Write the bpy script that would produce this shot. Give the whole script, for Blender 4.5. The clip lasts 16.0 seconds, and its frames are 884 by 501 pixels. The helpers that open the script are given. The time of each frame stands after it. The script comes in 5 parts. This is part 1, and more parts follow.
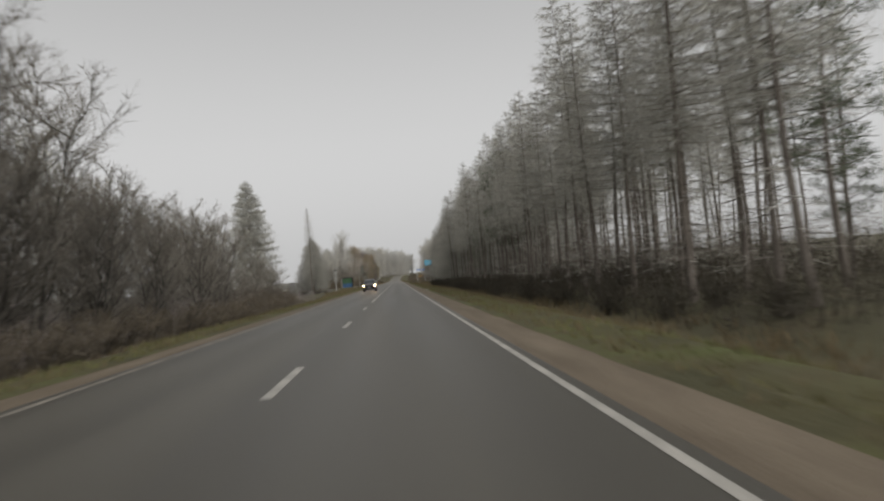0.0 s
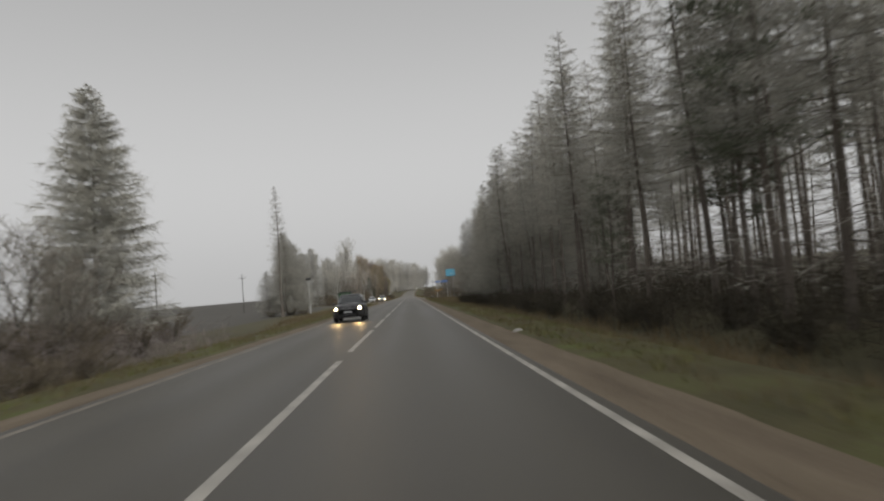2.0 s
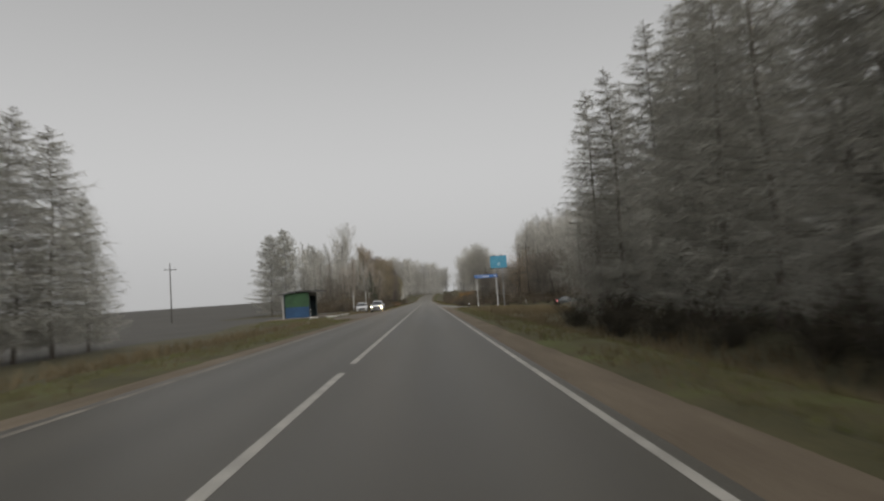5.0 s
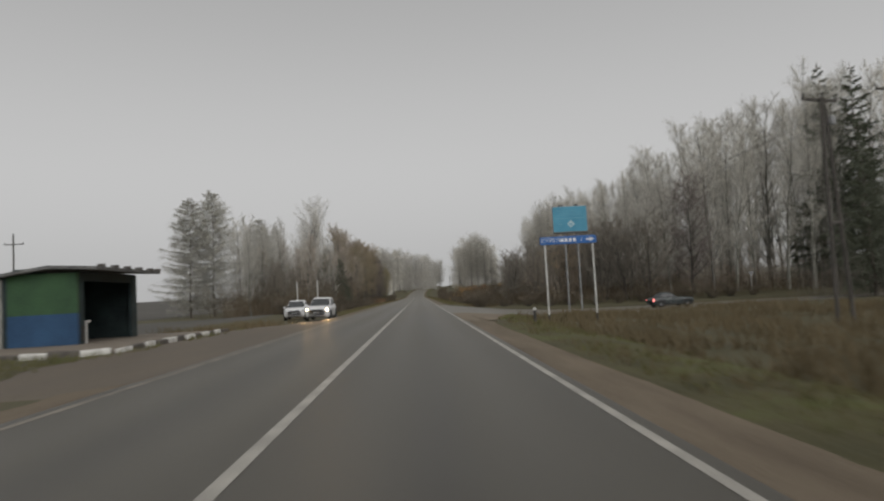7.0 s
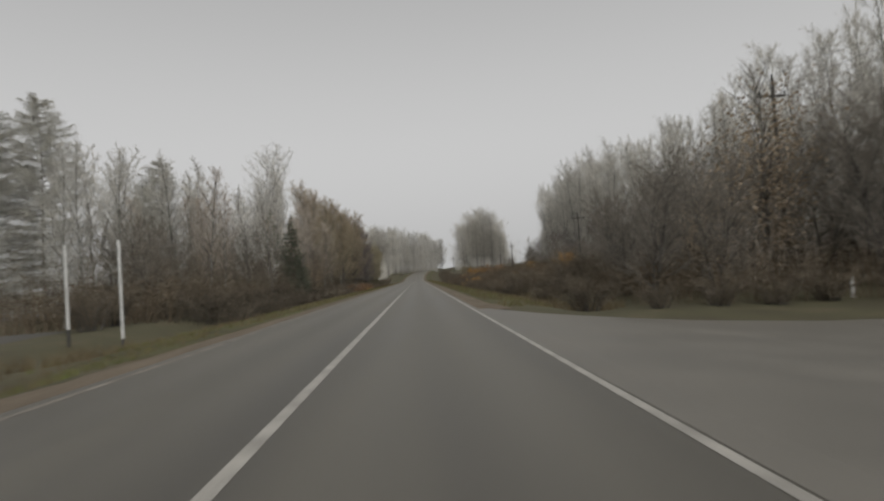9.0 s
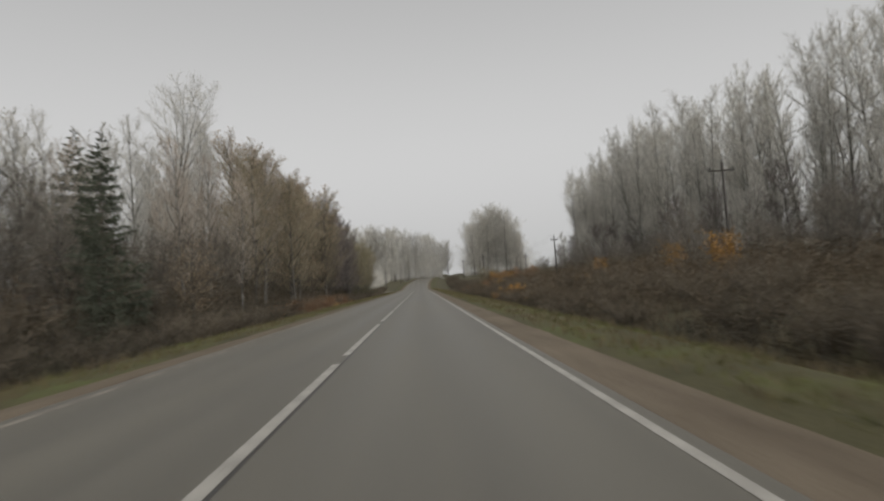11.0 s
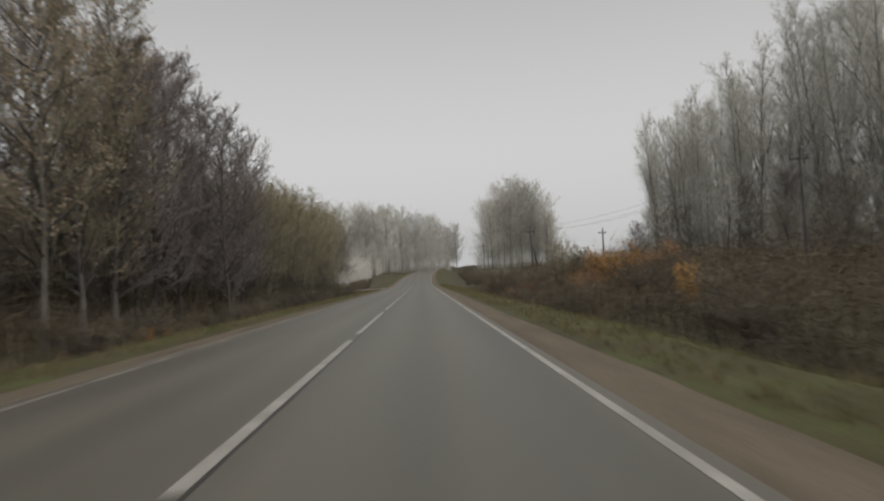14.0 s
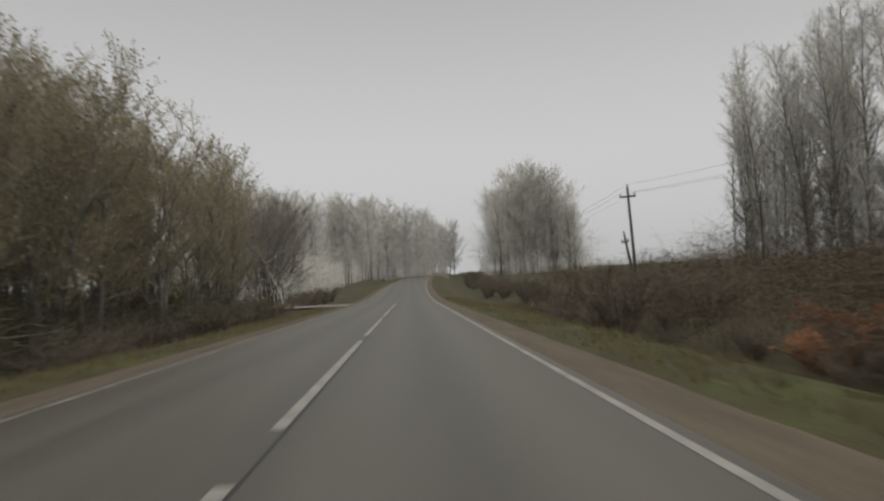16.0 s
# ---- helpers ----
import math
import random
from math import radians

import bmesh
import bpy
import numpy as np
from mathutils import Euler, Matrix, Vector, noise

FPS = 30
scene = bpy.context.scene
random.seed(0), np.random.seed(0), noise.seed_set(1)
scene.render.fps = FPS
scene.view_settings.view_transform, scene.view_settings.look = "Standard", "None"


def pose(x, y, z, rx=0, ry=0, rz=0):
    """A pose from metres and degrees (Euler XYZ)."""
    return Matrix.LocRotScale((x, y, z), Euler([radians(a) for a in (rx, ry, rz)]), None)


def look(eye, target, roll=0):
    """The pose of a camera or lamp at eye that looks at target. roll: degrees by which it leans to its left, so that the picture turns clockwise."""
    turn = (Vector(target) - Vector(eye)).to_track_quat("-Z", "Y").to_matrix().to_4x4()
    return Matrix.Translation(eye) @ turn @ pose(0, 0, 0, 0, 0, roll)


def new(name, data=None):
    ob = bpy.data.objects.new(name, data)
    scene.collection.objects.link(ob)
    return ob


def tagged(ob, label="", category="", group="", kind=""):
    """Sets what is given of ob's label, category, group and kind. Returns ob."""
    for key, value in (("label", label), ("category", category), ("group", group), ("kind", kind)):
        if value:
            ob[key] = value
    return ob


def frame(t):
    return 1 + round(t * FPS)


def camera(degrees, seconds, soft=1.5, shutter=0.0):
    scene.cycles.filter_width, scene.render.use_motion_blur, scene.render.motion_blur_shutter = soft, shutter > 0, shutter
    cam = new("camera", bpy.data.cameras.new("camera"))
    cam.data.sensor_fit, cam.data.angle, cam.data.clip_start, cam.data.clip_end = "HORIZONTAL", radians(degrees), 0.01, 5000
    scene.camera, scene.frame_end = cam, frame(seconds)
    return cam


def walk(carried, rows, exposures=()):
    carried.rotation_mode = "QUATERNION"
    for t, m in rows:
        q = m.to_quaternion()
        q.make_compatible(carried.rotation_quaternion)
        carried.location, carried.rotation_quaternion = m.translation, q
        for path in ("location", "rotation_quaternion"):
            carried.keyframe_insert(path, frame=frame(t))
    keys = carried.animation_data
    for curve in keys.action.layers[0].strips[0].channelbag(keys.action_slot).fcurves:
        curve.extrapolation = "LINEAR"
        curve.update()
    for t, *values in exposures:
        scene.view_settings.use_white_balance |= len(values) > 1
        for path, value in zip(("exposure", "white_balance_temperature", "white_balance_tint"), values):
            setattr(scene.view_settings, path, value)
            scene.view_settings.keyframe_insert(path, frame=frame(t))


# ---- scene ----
cam = camera(68.57, 16.0, soft=2.2, shutter=0.3)
PATH = [
    (0.0, 1.773, 0.00, 92.20, 4.89, -3.97), (0.5, 1.776, 12.44, 93.66, 4.61, -3.14),
    (1.0, 1.758, 24.86, 93.92, 4.75, -3.10), (1.5, 1.753, 37.29, 93.69, 5.02, -2.16),
    (2.0, 1.702, 49.74, 93.59, 4.90, -2.79), (2.5, 1.743, 62.27, 93.60, 5.33, -3.43),
    (3.0, 1.776, 74.84, 93.44, 4.87, -3.26), (3.5, 1.886, 87.47, 93.72, 3.69, -3.23),
    (4.0, 1.889, 100.18, 94.18, 3.56, -0.91), (6.5, 1.622, 163.53, 94.11, 3.83, -2.27),
    (7.0, 1.599, 176.23, 93.75, 3.18, -2.03), (7.5, 1.493, 188.79, 93.78, 2.91, -1.83),
    (8.0, 1.453, 201.40, 93.56, 3.02, -2.44), (8.5, 1.389, 213.86, 92.72, 3.16, -2.30),
    (9.0, 1.520, 226.36, 92.25, 3.87, -2.16), (11.5, 1.715, 288.43, 92.99, 4.35, -1.84),
    (12.0, 1.751, 300.77, 92.30, 4.69, -2.00), (12.5, 1.748, 313.07, 92.71, 3.92, -2.31),
    (13.0, 1.847, 325.35, 92.10, 3.05, -2.28), (13.5, 1.817, 337.75, 91.24, 2.97, -1.73),
    (14.0, 1.765, 350.13, 92.40, 3.10, -1.79), (14.5, 1.627, 362.53, 93.39, 3.18, -1.73),
    (15.0, 1.475, 374.89, 93.04, 2.96, -2.11), (15.5, 1.446, 387.25, 93.41, 2.76, -2.20),
    (16.0, 1.416, 399.65, 93.15, 2.85, -2.75),
]
EXPOSURES = [(0.0, 0.12), (1.5, 0.02), (4.0, 0.0), (6.5, -0.1), (8.0, -0.08), (9.5, 0.02), (12.5, 0.1), (14.5, 0.08), (16.0, 0.02)]
walk(cam, [(t, pose(x, y, 1.37, rx, ry, rz)) for t, x, y, rx, ry, rz in PATH], EXPOSURES)

# ---- sky and light: thick overcast, drizzle ----
world = bpy.data.worlds.new("overcast_sky")
scene.world = world
world.use_nodes = True
wn, wl = world.node_tree.nodes, world.node_tree.links
wn.clear()
sky = wn.new("ShaderNodeTexSky")
sky.sky_type = "NISHITA"
sky.sun_disc = False
sky.sun_elevation, sky.sun_rotation = radians(38), radians(160)
sky.air_density, sky.dust_density, sky.ozone_density = 1.0, 6.0, 1.0
grey = wn.new("ShaderNodeHueSaturation")
grey.inputs["Saturation"].default_value = 0.0
# cloud brightest low over the horizon, dimmer overhead
coord = wn.new("ShaderNodeTexCoord")
split = wn.new("ShaderNodeSeparateXYZ")
dome = wn.new("ShaderNodeValToRGB")
stops = dome.color_ramp.elements
stops[0].position, stops[0].color = 0.0, (0.55, 0.55, 0.55, 1)
stops[1].position, stops[1].color = 1.0, (0.40, 0.40, 0.4, 1)
for at, level in ((0.1, 0.60), (0.23, 0.64), (0.44, 0.43)):
    e = stops.new(at)
    e.color = (level, level, level * 1.0, 1)
dome.color_ramp.interpolation = "B_SPLINE"
scaled = wn.new("ShaderNodeVectorMath")
scaled.operation = "SCALE"
scaled.inputs["Scale"].default_value = 10.0
wl.new(coord.outputs["Generated"], split.inputs[0])
wl.new(split.outputs["Z"], dome.inputs[0])
wl.new(dome.outputs[0], scaled.inputs[0])
cloud = wn.new("ShaderNodeMix")
cloud.data_type = "RGBA"
cloud.inputs["Factor"].default_value = 0.85
wl.new(scaled.outputs[0], cloud.inputs["B"])
background = wn.new("ShaderNodeBackground")
background.inputs["Strength"].default_value = 0.1
wout = wn.new("ShaderNodeOutputWorld")
wl.new(sky.outputs[0], grey.inputs["Color"])
wl.new(grey.outputs[0], cloud.inputs["A"])
wl.new(cloud.outputs["Result"], background.inputs["Color"])
wl.new(background.outputs[0], wout.inputs[0])
sun = new("sun", bpy.data.lights.new("sun", "SUN"))
sun.data.energy, sun.data.angle, sun.data.color = 1.4, radians(60), (1, 0.98, 0.95)
sun.matrix_world = pose(0, 0, 60, 52, 0, 20)
tagged(sun, "veiled sun behind thick cloud", "sun", kind="structure")


# ---- materials ----
def material(name, a, b, scale=4.0, rough=0.85, bump=0.3, fine=40.0, stretch=(1, 1, 1), vary=0.0, metal=0.0, spec=0.35, c=None, patch=0.3, thin=0.0):
    """A surface whose colour wanders between a and b at two scales, with a fine relief. thin: how much light it lets through."""
    m = bpy.data.materials.new(name)
    m.use_nodes = True
    n, l = m.node_tree.nodes, m.node_tree.links
    bsdf = n["Principled BSDF"]
    bsdf.inputs["Metallic"].default_value = metal
    bsdf.inputs["Specular IOR Level"].default_value = spec
    geo = n.new("ShaderNodeTexCoord")
    mapping = n.new("ShaderNodeMapping")
    mapping.inputs["Scale"].default_value = stretch
    l.new(geo.outputs["Object"], mapping.inputs[0])
    big = n.new("ShaderNodeTexNoise")
    big.inputs["Scale"].default_value, big.inputs["Detail"].default_value = scale, 5
    small = n.new("ShaderNodeTexNoise")
    small.inputs["Scale"].default_value, small.inputs["Detail"].default_value = fine, 4
    l.new(mapping.outputs[0], big.inputs["Vector"])
    l.new(mapping.outputs[0], small.inputs["Vector"])
    both = n.new("ShaderNodeMath")
    both.operation = "MULTIPLY_ADD"
    l.new(big.outputs[0], both.inputs[0])
    both.inputs[1].default_value = 0.65
    half = n.new("ShaderNodeMath")
    half.operation = "MULTIPLY"
    half.inputs[1].default_value = 0.35
    l.new(small.outputs[0], half.inputs[0])
    l.new(half.outputs[0], both.inputs[2])
    ramp = n.new("ShaderNodeValToRGB")
    ramp.color_ramp.elements[0].position, ramp.color_ramp.elements[1].position = 0.5 - patch * 0.5, 0.5 + patch * 0.5
    ramp.color_ramp.elements[0].color, ramp.color_ramp.elements[1].color = (*a, 1), (*b, 1)
    if c:
        e = ramp.color_ramp.elements.new(0.5)
        e.color = (*c, 1)
    l.new(both.outputs[0], ramp.inputs[0])
    colour = ramp.outputs[0]
    if vary:
        info = n.new("ShaderNodeObjectInfo")
        hsv = n.new("ShaderNodeHueSaturation")
        span = n.new("ShaderNodeMapRange")
        span.inputs["To Min"].default_value, span.inputs["To Max"].default_value = 1 - vary, 1 + vary
        l.new(info.outputs["Random"], span.inputs[0])
        l.new(span.outputs[0], hsv.inputs["Value"])
        l.new(colour, hsv.inputs["Color"])
        colour = hsv.outputs[0]
    l.new(colour, bsdf.inputs["Base Color"])
    span = n.new("ShaderNodeMapRange")
    span.inputs["To Min"].default_value, span.inputs["To Max"].default_value = max(rough - 0.12, 0.03), min(rough + 0.12, 1)
    l.new(big.outputs[0], span.inputs[0])
    l.new(span.outputs[0], bsdf.inputs["Roughness"])
    if bump:
        relief = n.new("ShaderNodeBump")
        relief.inputs["Strength"].default_value, relief.inputs["Distance"].default_value = bump, 0.03
        l.new(small.outputs[0], relief.inputs["Height"])
        l.new(relief.outputs[0], bsdf.inputs["Normal"])
    if thin:
        sheer = n.new("ShaderNodeBsdfTranslucent")
        pale = n.new("ShaderNodeVectorMath")
        pale.operation = "SCALE"
        pale.inputs["Scale"].default_value = thin
        l.new(colour, pale.inputs[0])
        l.new(pale.outputs[0], sheer.inputs["Color"])
        both_ways = n.new("ShaderNodeAddShader")
        l.new(bsdf.outputs[0], both_ways.inputs[0])
        l.new(sheer.outputs[0], both_ways.inputs[1])
        l.new(both_ways.outputs[0], n["Material Output"].inputs["Surface"])
    return m


def lit(name, colour, strength):
    m = bpy.data.materials.new(name)
    m.use_nodes = True
    bsdf = m.node_tree.nodes["Principled BSDF"]
    bsdf.inputs["Base Color"].default_value = (0.9, 0.9, 0.9, 1)
    bsdf.inputs["Emission Color"].default_value = (*colour, 1)
    bsdf.inputs["Emission Strength"].default_value = strength
    return m


ASPHALT = material("damp_asphalt", (0.0455, 0.042, 0.034), (0.107, 0.099, 0.08), 0.8, 0.52, 0.22, 60, (1, 0.045, 1), spec=0.42, patch=0.45)
# the mist's paling past the junction is put into the colour; stones are not drawn out along the road
an, al = ASPHALT.node_tree.nodes, ASPHALT.node_tree.links
shader = an["Principled BSDF"]
near_tone = shader.inputs["Base Color"].links[0].from_socket
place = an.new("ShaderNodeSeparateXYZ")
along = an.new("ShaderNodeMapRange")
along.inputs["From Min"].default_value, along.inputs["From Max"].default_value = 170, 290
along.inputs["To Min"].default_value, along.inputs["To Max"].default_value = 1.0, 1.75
hazed = an.new("ShaderNodeVectorMath")
hazed.operation = "SCALE"
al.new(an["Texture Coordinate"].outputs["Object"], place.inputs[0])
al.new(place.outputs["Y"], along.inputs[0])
al.new(along.outputs[0], hazed.inputs["Scale"])
al.new(near_tone, hazed.inputs[0])
# each wheel track is worn a little paler and smoother than the crown between
side_of = an.new("ShaderNodeMath")
side_of.operation = "ABSOLUTE"
al.new(place.outputs["X"], side_of.inputs[0])
wave = an.new("ShaderNodeMath")
wave.operation = "MULTIPLY_ADD"
wave.inputs[1].default_value, wave.inputs[2].default_value = 2 * math.pi / 1.65, -2 * math.pi * 0.95 / 1.65
al.new(side_of.outputs[0], wave.inputs[0])
track = an.new("ShaderNodeMath")
track.operation = "COSINE"
al.new(wave.outputs[0], track.inputs[0])
pale = an.new("ShaderNodeMapRange")
pale.inputs["From Min"].default_value, pale.inputs["To Min"].default_value, pale.inputs["To Max"].default_value = -1, 0.96, 1.04
al.new(track.outputs[0], pale.inputs[0])
worn = an.new("ShaderNodeVectorMath")
worn.operation = "SCALE"
al.new(hazed.outputs[0], worn.inputs[0])
al.new(pale.outputs[0], worn.inputs["Scale"])
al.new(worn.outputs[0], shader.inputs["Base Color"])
gloss = an.new("ShaderNodeMath")
gloss.operation = "MULTIPLY_ADD"
gloss.inputs[1].default_value = -0.012
al.new(track.outputs[0], gloss.inputs[0])
al.new(shader.inputs["Roughness"].links[0].from_socket, gloss.inputs[2])
al.new(gloss.outputs[0], shader.inputs["Roughness"])
al.new(an["Texture Coordinate"].outputs["Object"], an["Noise Texture.001"].inputs["Vector"])
SIDE_ASPHALT = material("old_asphalt", (0.115, 0.108, 0.092), (0.2, 0.185, 0.158), 0.4, 0.55, 0.25, 50, patch=0.5)
LANE = material("pale_gravel_lane", (0.2, 0.185, 0.155), (0.33, 0.305, 0.26), 0.5, 0.85, 0.5, 20, patch=0.45)
PAINT = material("worn_road_paint", (0.23, 0.217, 0.192), (0.5, 0.475, 0.425), 1.6, 0.6, 0.2, 30, patch=0.35)
FAINT_PAINT = material("faint_road_paint", (0.12, 0.108, 0.09), (0.31, 0.28, 0.235), 1.2, 0.7, 0.2, 30, patch=0.35)
SEAM = material("tarred_seam", (0.035, 0.033, 0.03), (0.06, 0.056, 0.05), 2, 0.5, 0.2)
GRAVEL = material("wet_gravel_shoulder", (0.1, 0.076, 0.05), (0.21, 0.17, 0.122), 1.3, 0.9, 0.7, 22, (1.5, 0.22, 1), patch=0.42)
gn, gl = GRAVEL.node_tree.nodes, GRAVEL.node_tree.links
gl.new(gn["Texture Coordinate"].outputs["Object"], gn["Noise Texture.001"].inputs["Vector"])
BAY_DIRT = material("muddy_bay_surface", (0.085, 0.068, 0.05), (0.155, 0.128, 0.095), 0.7, 0.7, 0.5, 20, (1, 0.15, 1), patch=0.45)
DIRT = material("wet_dirt", (0.135, 0.106, 0.073), (0.24, 0.195, 0.142), 0.6, 0.8, 0.5, 18, patch=0.45)
TURF = material("autumn_turf", (0.052, 0.05, 0.021), (0.1, 0.118, 0.034), 0.5, 0.95, 0.8, 14, c=(0.084, 0.074, 0.034), patch=0.34)
LITTER = material("leaf_litter", (0.06, 0.047, 0.033), (0.14, 0.105, 0.068), 0.35, 0.95, 0.8, 9, c=(0.085, 0.08, 0.043), patch=0.5)
FIELD = material("bare_field", (0.06, 0.057, 0.05), (0.115, 0.108, 0.094), 0.12, 0.95, 0.8, 6, patch=0.5)
BARK = material("grey_bark", (0.1, 0.092, 0.08), (0.215, 0.2, 0.175), 2.5, 0.9, 0.8, 25, (1, 1, 0.25), vary=0.2)
DARK_BARK = material("wet_dark_bark", (0.05, 0.046, 0.04), (0.115, 0.106, 0.093), 2.5, 0.9, 0.8, 25, (1, 1, 0.25), vary=0.2)
CONIFER_BARK = material("conifer_bark", (0.10, 0.083, 0.07), (0.2, 0.175, 0.15), 2.5, 0.9, 0.8, 25, (1, 1, 0.25), vary=0.15)
BIRCH_BARK = material("birch_bark", (0.09, 0.083, 0.075), (0.4, 0.388, 0.362), 1.8, 0.8, 0.5, 14, (1, 1, 2.2), vary=0.1, c=(0.29, 0.28, 0.26), patch=0.5)
# mist over the crowns is put into the twigs: pale colours, light let through
TWIG = material("bare_twigs", (0.26, 0.252, 0.228), (0.42, 0.405, 0.37), 0.6, 0.95, 0, 8, vary=0.18, thin=0.75)
TWIG_RED = material("reddish_twigs", (0.205, 0.18, 0.15), (0.34, 0.3, 0.255), 0.6, 0.95, 0, 8, vary=0.18, thin=0.8)
TWIG_OLIVE = material("olive_willow_twigs", (0.16, 0.142, 0.098), (0.27, 0.24, 0.17), 0.6, 0.95, 0, 8, vary=0.15, thin=0.6)
TWIG_DARK = material("dark_alder_twigs", (0.12, 0.104, 0.096), (0.215, 0.188, 0.176), 0.6, 0.95, 0, 8, vary=0.15, thin=0.5)
BUSH_TWIG = material("brown_bush_twigs", (0.088, 0.073, 0.053), (0.165, 0.138, 0.102), 0.6, 0.95, 0, 8, vary=0.2, thin=0.4)
BRUSH = material("dark_brushwood", (0.088, 0.069, 0.046), (0.165, 0.13, 0.088), 0.6, 0.95, 0, 8)
# brushwood so dark because the larches' shade is put into its colour
DARK_BRUSH = material("shade_black_brushwood", (0.042, 0.037, 0.027), (0.09, 0.077, 0.056), 0.6, 0.95, 0, 8, vary=0.1)
ASPEN_BARK = material("grey_aspen_bark", (0.125, 0.122, 0.105), (0.255, 0.25, 0.22), 2.5, 0.9, 0.7, 22, (1, 1, 0.4), vary=0.2)
# thicket twigs stay darker, with less of the mist's paling in their colour
THICKET_TWIG = material("dark_thicket_twigs", (0.125, 0.113, 0.096), (0.225, 0.205, 0.175), 0.6, 0.95, 0, 8, vary=0.15, thin=0.5)
# larch twigs carry the mist's paling in their colour too
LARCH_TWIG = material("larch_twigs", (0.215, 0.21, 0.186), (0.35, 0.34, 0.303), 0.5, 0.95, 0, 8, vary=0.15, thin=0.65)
NEEDLE = material("dark_needles", (0.06, 0.068, 0.05), (0.12, 0.13, 0.092), 0.7, 0.9, 0, 9, vary=0.15, thin=0.5)
LEAF_BROWN = material("withered_brown_leaves", (0.14, 0.078, 0.039), (0.26, 0.152, 0.077), 0.9, 0.8, 0, 12, vary=0.3, thin=0.55)
LEAF_OLIVE = material("withered_olive_brown_leaves", (0.165, 0.128, 0.09), (0.275, 0.217, 0.156), 0.9, 0.85, 0, 12, vary=0.25, thin=0.9)
LEAF_WILLOW = material("thinning_willow_leaves", (0.11, 0.096, 0.05), (0.195, 0.168, 0.092), 0.9, 0.85, 0, 12, vary=0.25, thin=0.7)
LEAF_OCHRE = material("ochre_leaves", (0.26, 0.148, 0.046), (0.44, 0.262, 0.085), 0.9, 0.75, 0, 12, vary=0.2, thin=0.5)
LEAF_RUST = material("rust_leaves", (0.21, 0.088, 0.04), (0.36, 0.165, 0.075), 0.9, 0.75, 0, 12, vary=0.2, thin=0.5)
GRASS = material("grass_blades", (0.075, 0.105, 0.028), (0.135, 0.185, 0.047), 0.4, 0.9, 0, 9, c=(0.14, 0.125, 0.057), patch=0.5)
STRAW = material("dry_grass", (0.1, 0.08, 0.044), (0.195, 0.152, 0.088), 0.3, 0.95, 0, 7, patch=0.5)
WOOD_POLE = material("weathered_pole_wood", (0.055, 0.05, 0.045), (0.115, 0.106, 0.095), 3, 0.9, 0.5, 30, (1, 1, 0.15))
CONCRETE = material("weathered_concrete", (0.27, 0.26, 0.24), (0.43, 0.42, 0.39), 1.5, 0.9, 0.4, 25)
PLATFORM = material("muddy_concrete", (0.14, 0.115, 0.09), (0.25, 0.215, 0.175), 0.7, 0.85, 0.4, 20, patch=0.45)
KERB_WHITE = material("chipped_white_paint", (0.4, 0.39, 0.36), (0.76, 0.75, 0.71), 3, 0.7, 0.3, 30)
KERB_DARK = material("chipped_dark_paint", (0.06, 0.055, 0.05), (0.14, 0.125, 0.11), 3, 0.75, 0.3, 30)
STEEL_WHITE = material("white_painted_steel", (0.5, 0.5, 0.48), (0.68, 0.68, 0.66), 3, 0.5, 0.1, 30)
STEEL_DARK = material("black_painted_steel", (0.03, 0.03, 0.03), (0.07, 0.068, 0.065), 3, 0.5, 0.1, 30)
STEEL_GREY = material("galvanised_steel", (0.22, 0.225, 0.23), (0.34, 0.345, 0.35), 4, 0.5, 0.15, 40, metal=0.4)
SIGN_BLUE = material("blue_sign_face", (0.022, 0.1, 0.32), (0.035, 0.14, 0.4), 1.5, 0.4, 0.05, 20)
PANEL_BLUE = material("faded_light_blue_panel", (0.055, 0.24, 0.36), (0.085, 0.31, 0.44), 1.2, 0.5, 0.05, 20)
FAINT_INK = material("faded_pale_lettering", (0.085, 0.28, 0.39), (0.15, 0.36, 0.46), 3, 0.5, 0, 30)
PALE_INK = material("faded_white_lettering", (0.3, 0.46, 0.52), (0.44, 0.58, 0.62), 3, 0.5, 0, 30)
SIGN_WHITE = material("white_sign_film", (0.62, 0.64, 0.66), (0.78, 0.79, 0.8), 3, 0.5, 0, 30)
WALL_GREEN = material("green_painted_wall", (0.028, 0.066, 0.032), (0.05, 0.108, 0.05), 1.2, 0.7, 0.2, 14)
WALL_BLUE = material("blue_painted_wall", (0.02, 0.055, 0.115), (0.036, 0.088, 0.175), 1.2, 0.7, 0.2, 14)
# wall colour with the shelter's inner shade put into it
WALL_DARK = material("shaded_dark_wall", (0.014, 0.024, 0.026), (0.038, 0.056, 0.058), 1.2, 0.8, 0.2, 14)
ROOFING = material("worn_roofing_felt", (0.08, 0.08, 0.08), (0.2, 0.198, 0.19), 1.5, 0.85, 0.4, 18)
WIRE = material("aluminium_wire", (0.16, 0.16, 0.165), (0.22, 0.22, 0.225), 2, 0.6, 0, 20, metal=0.3)


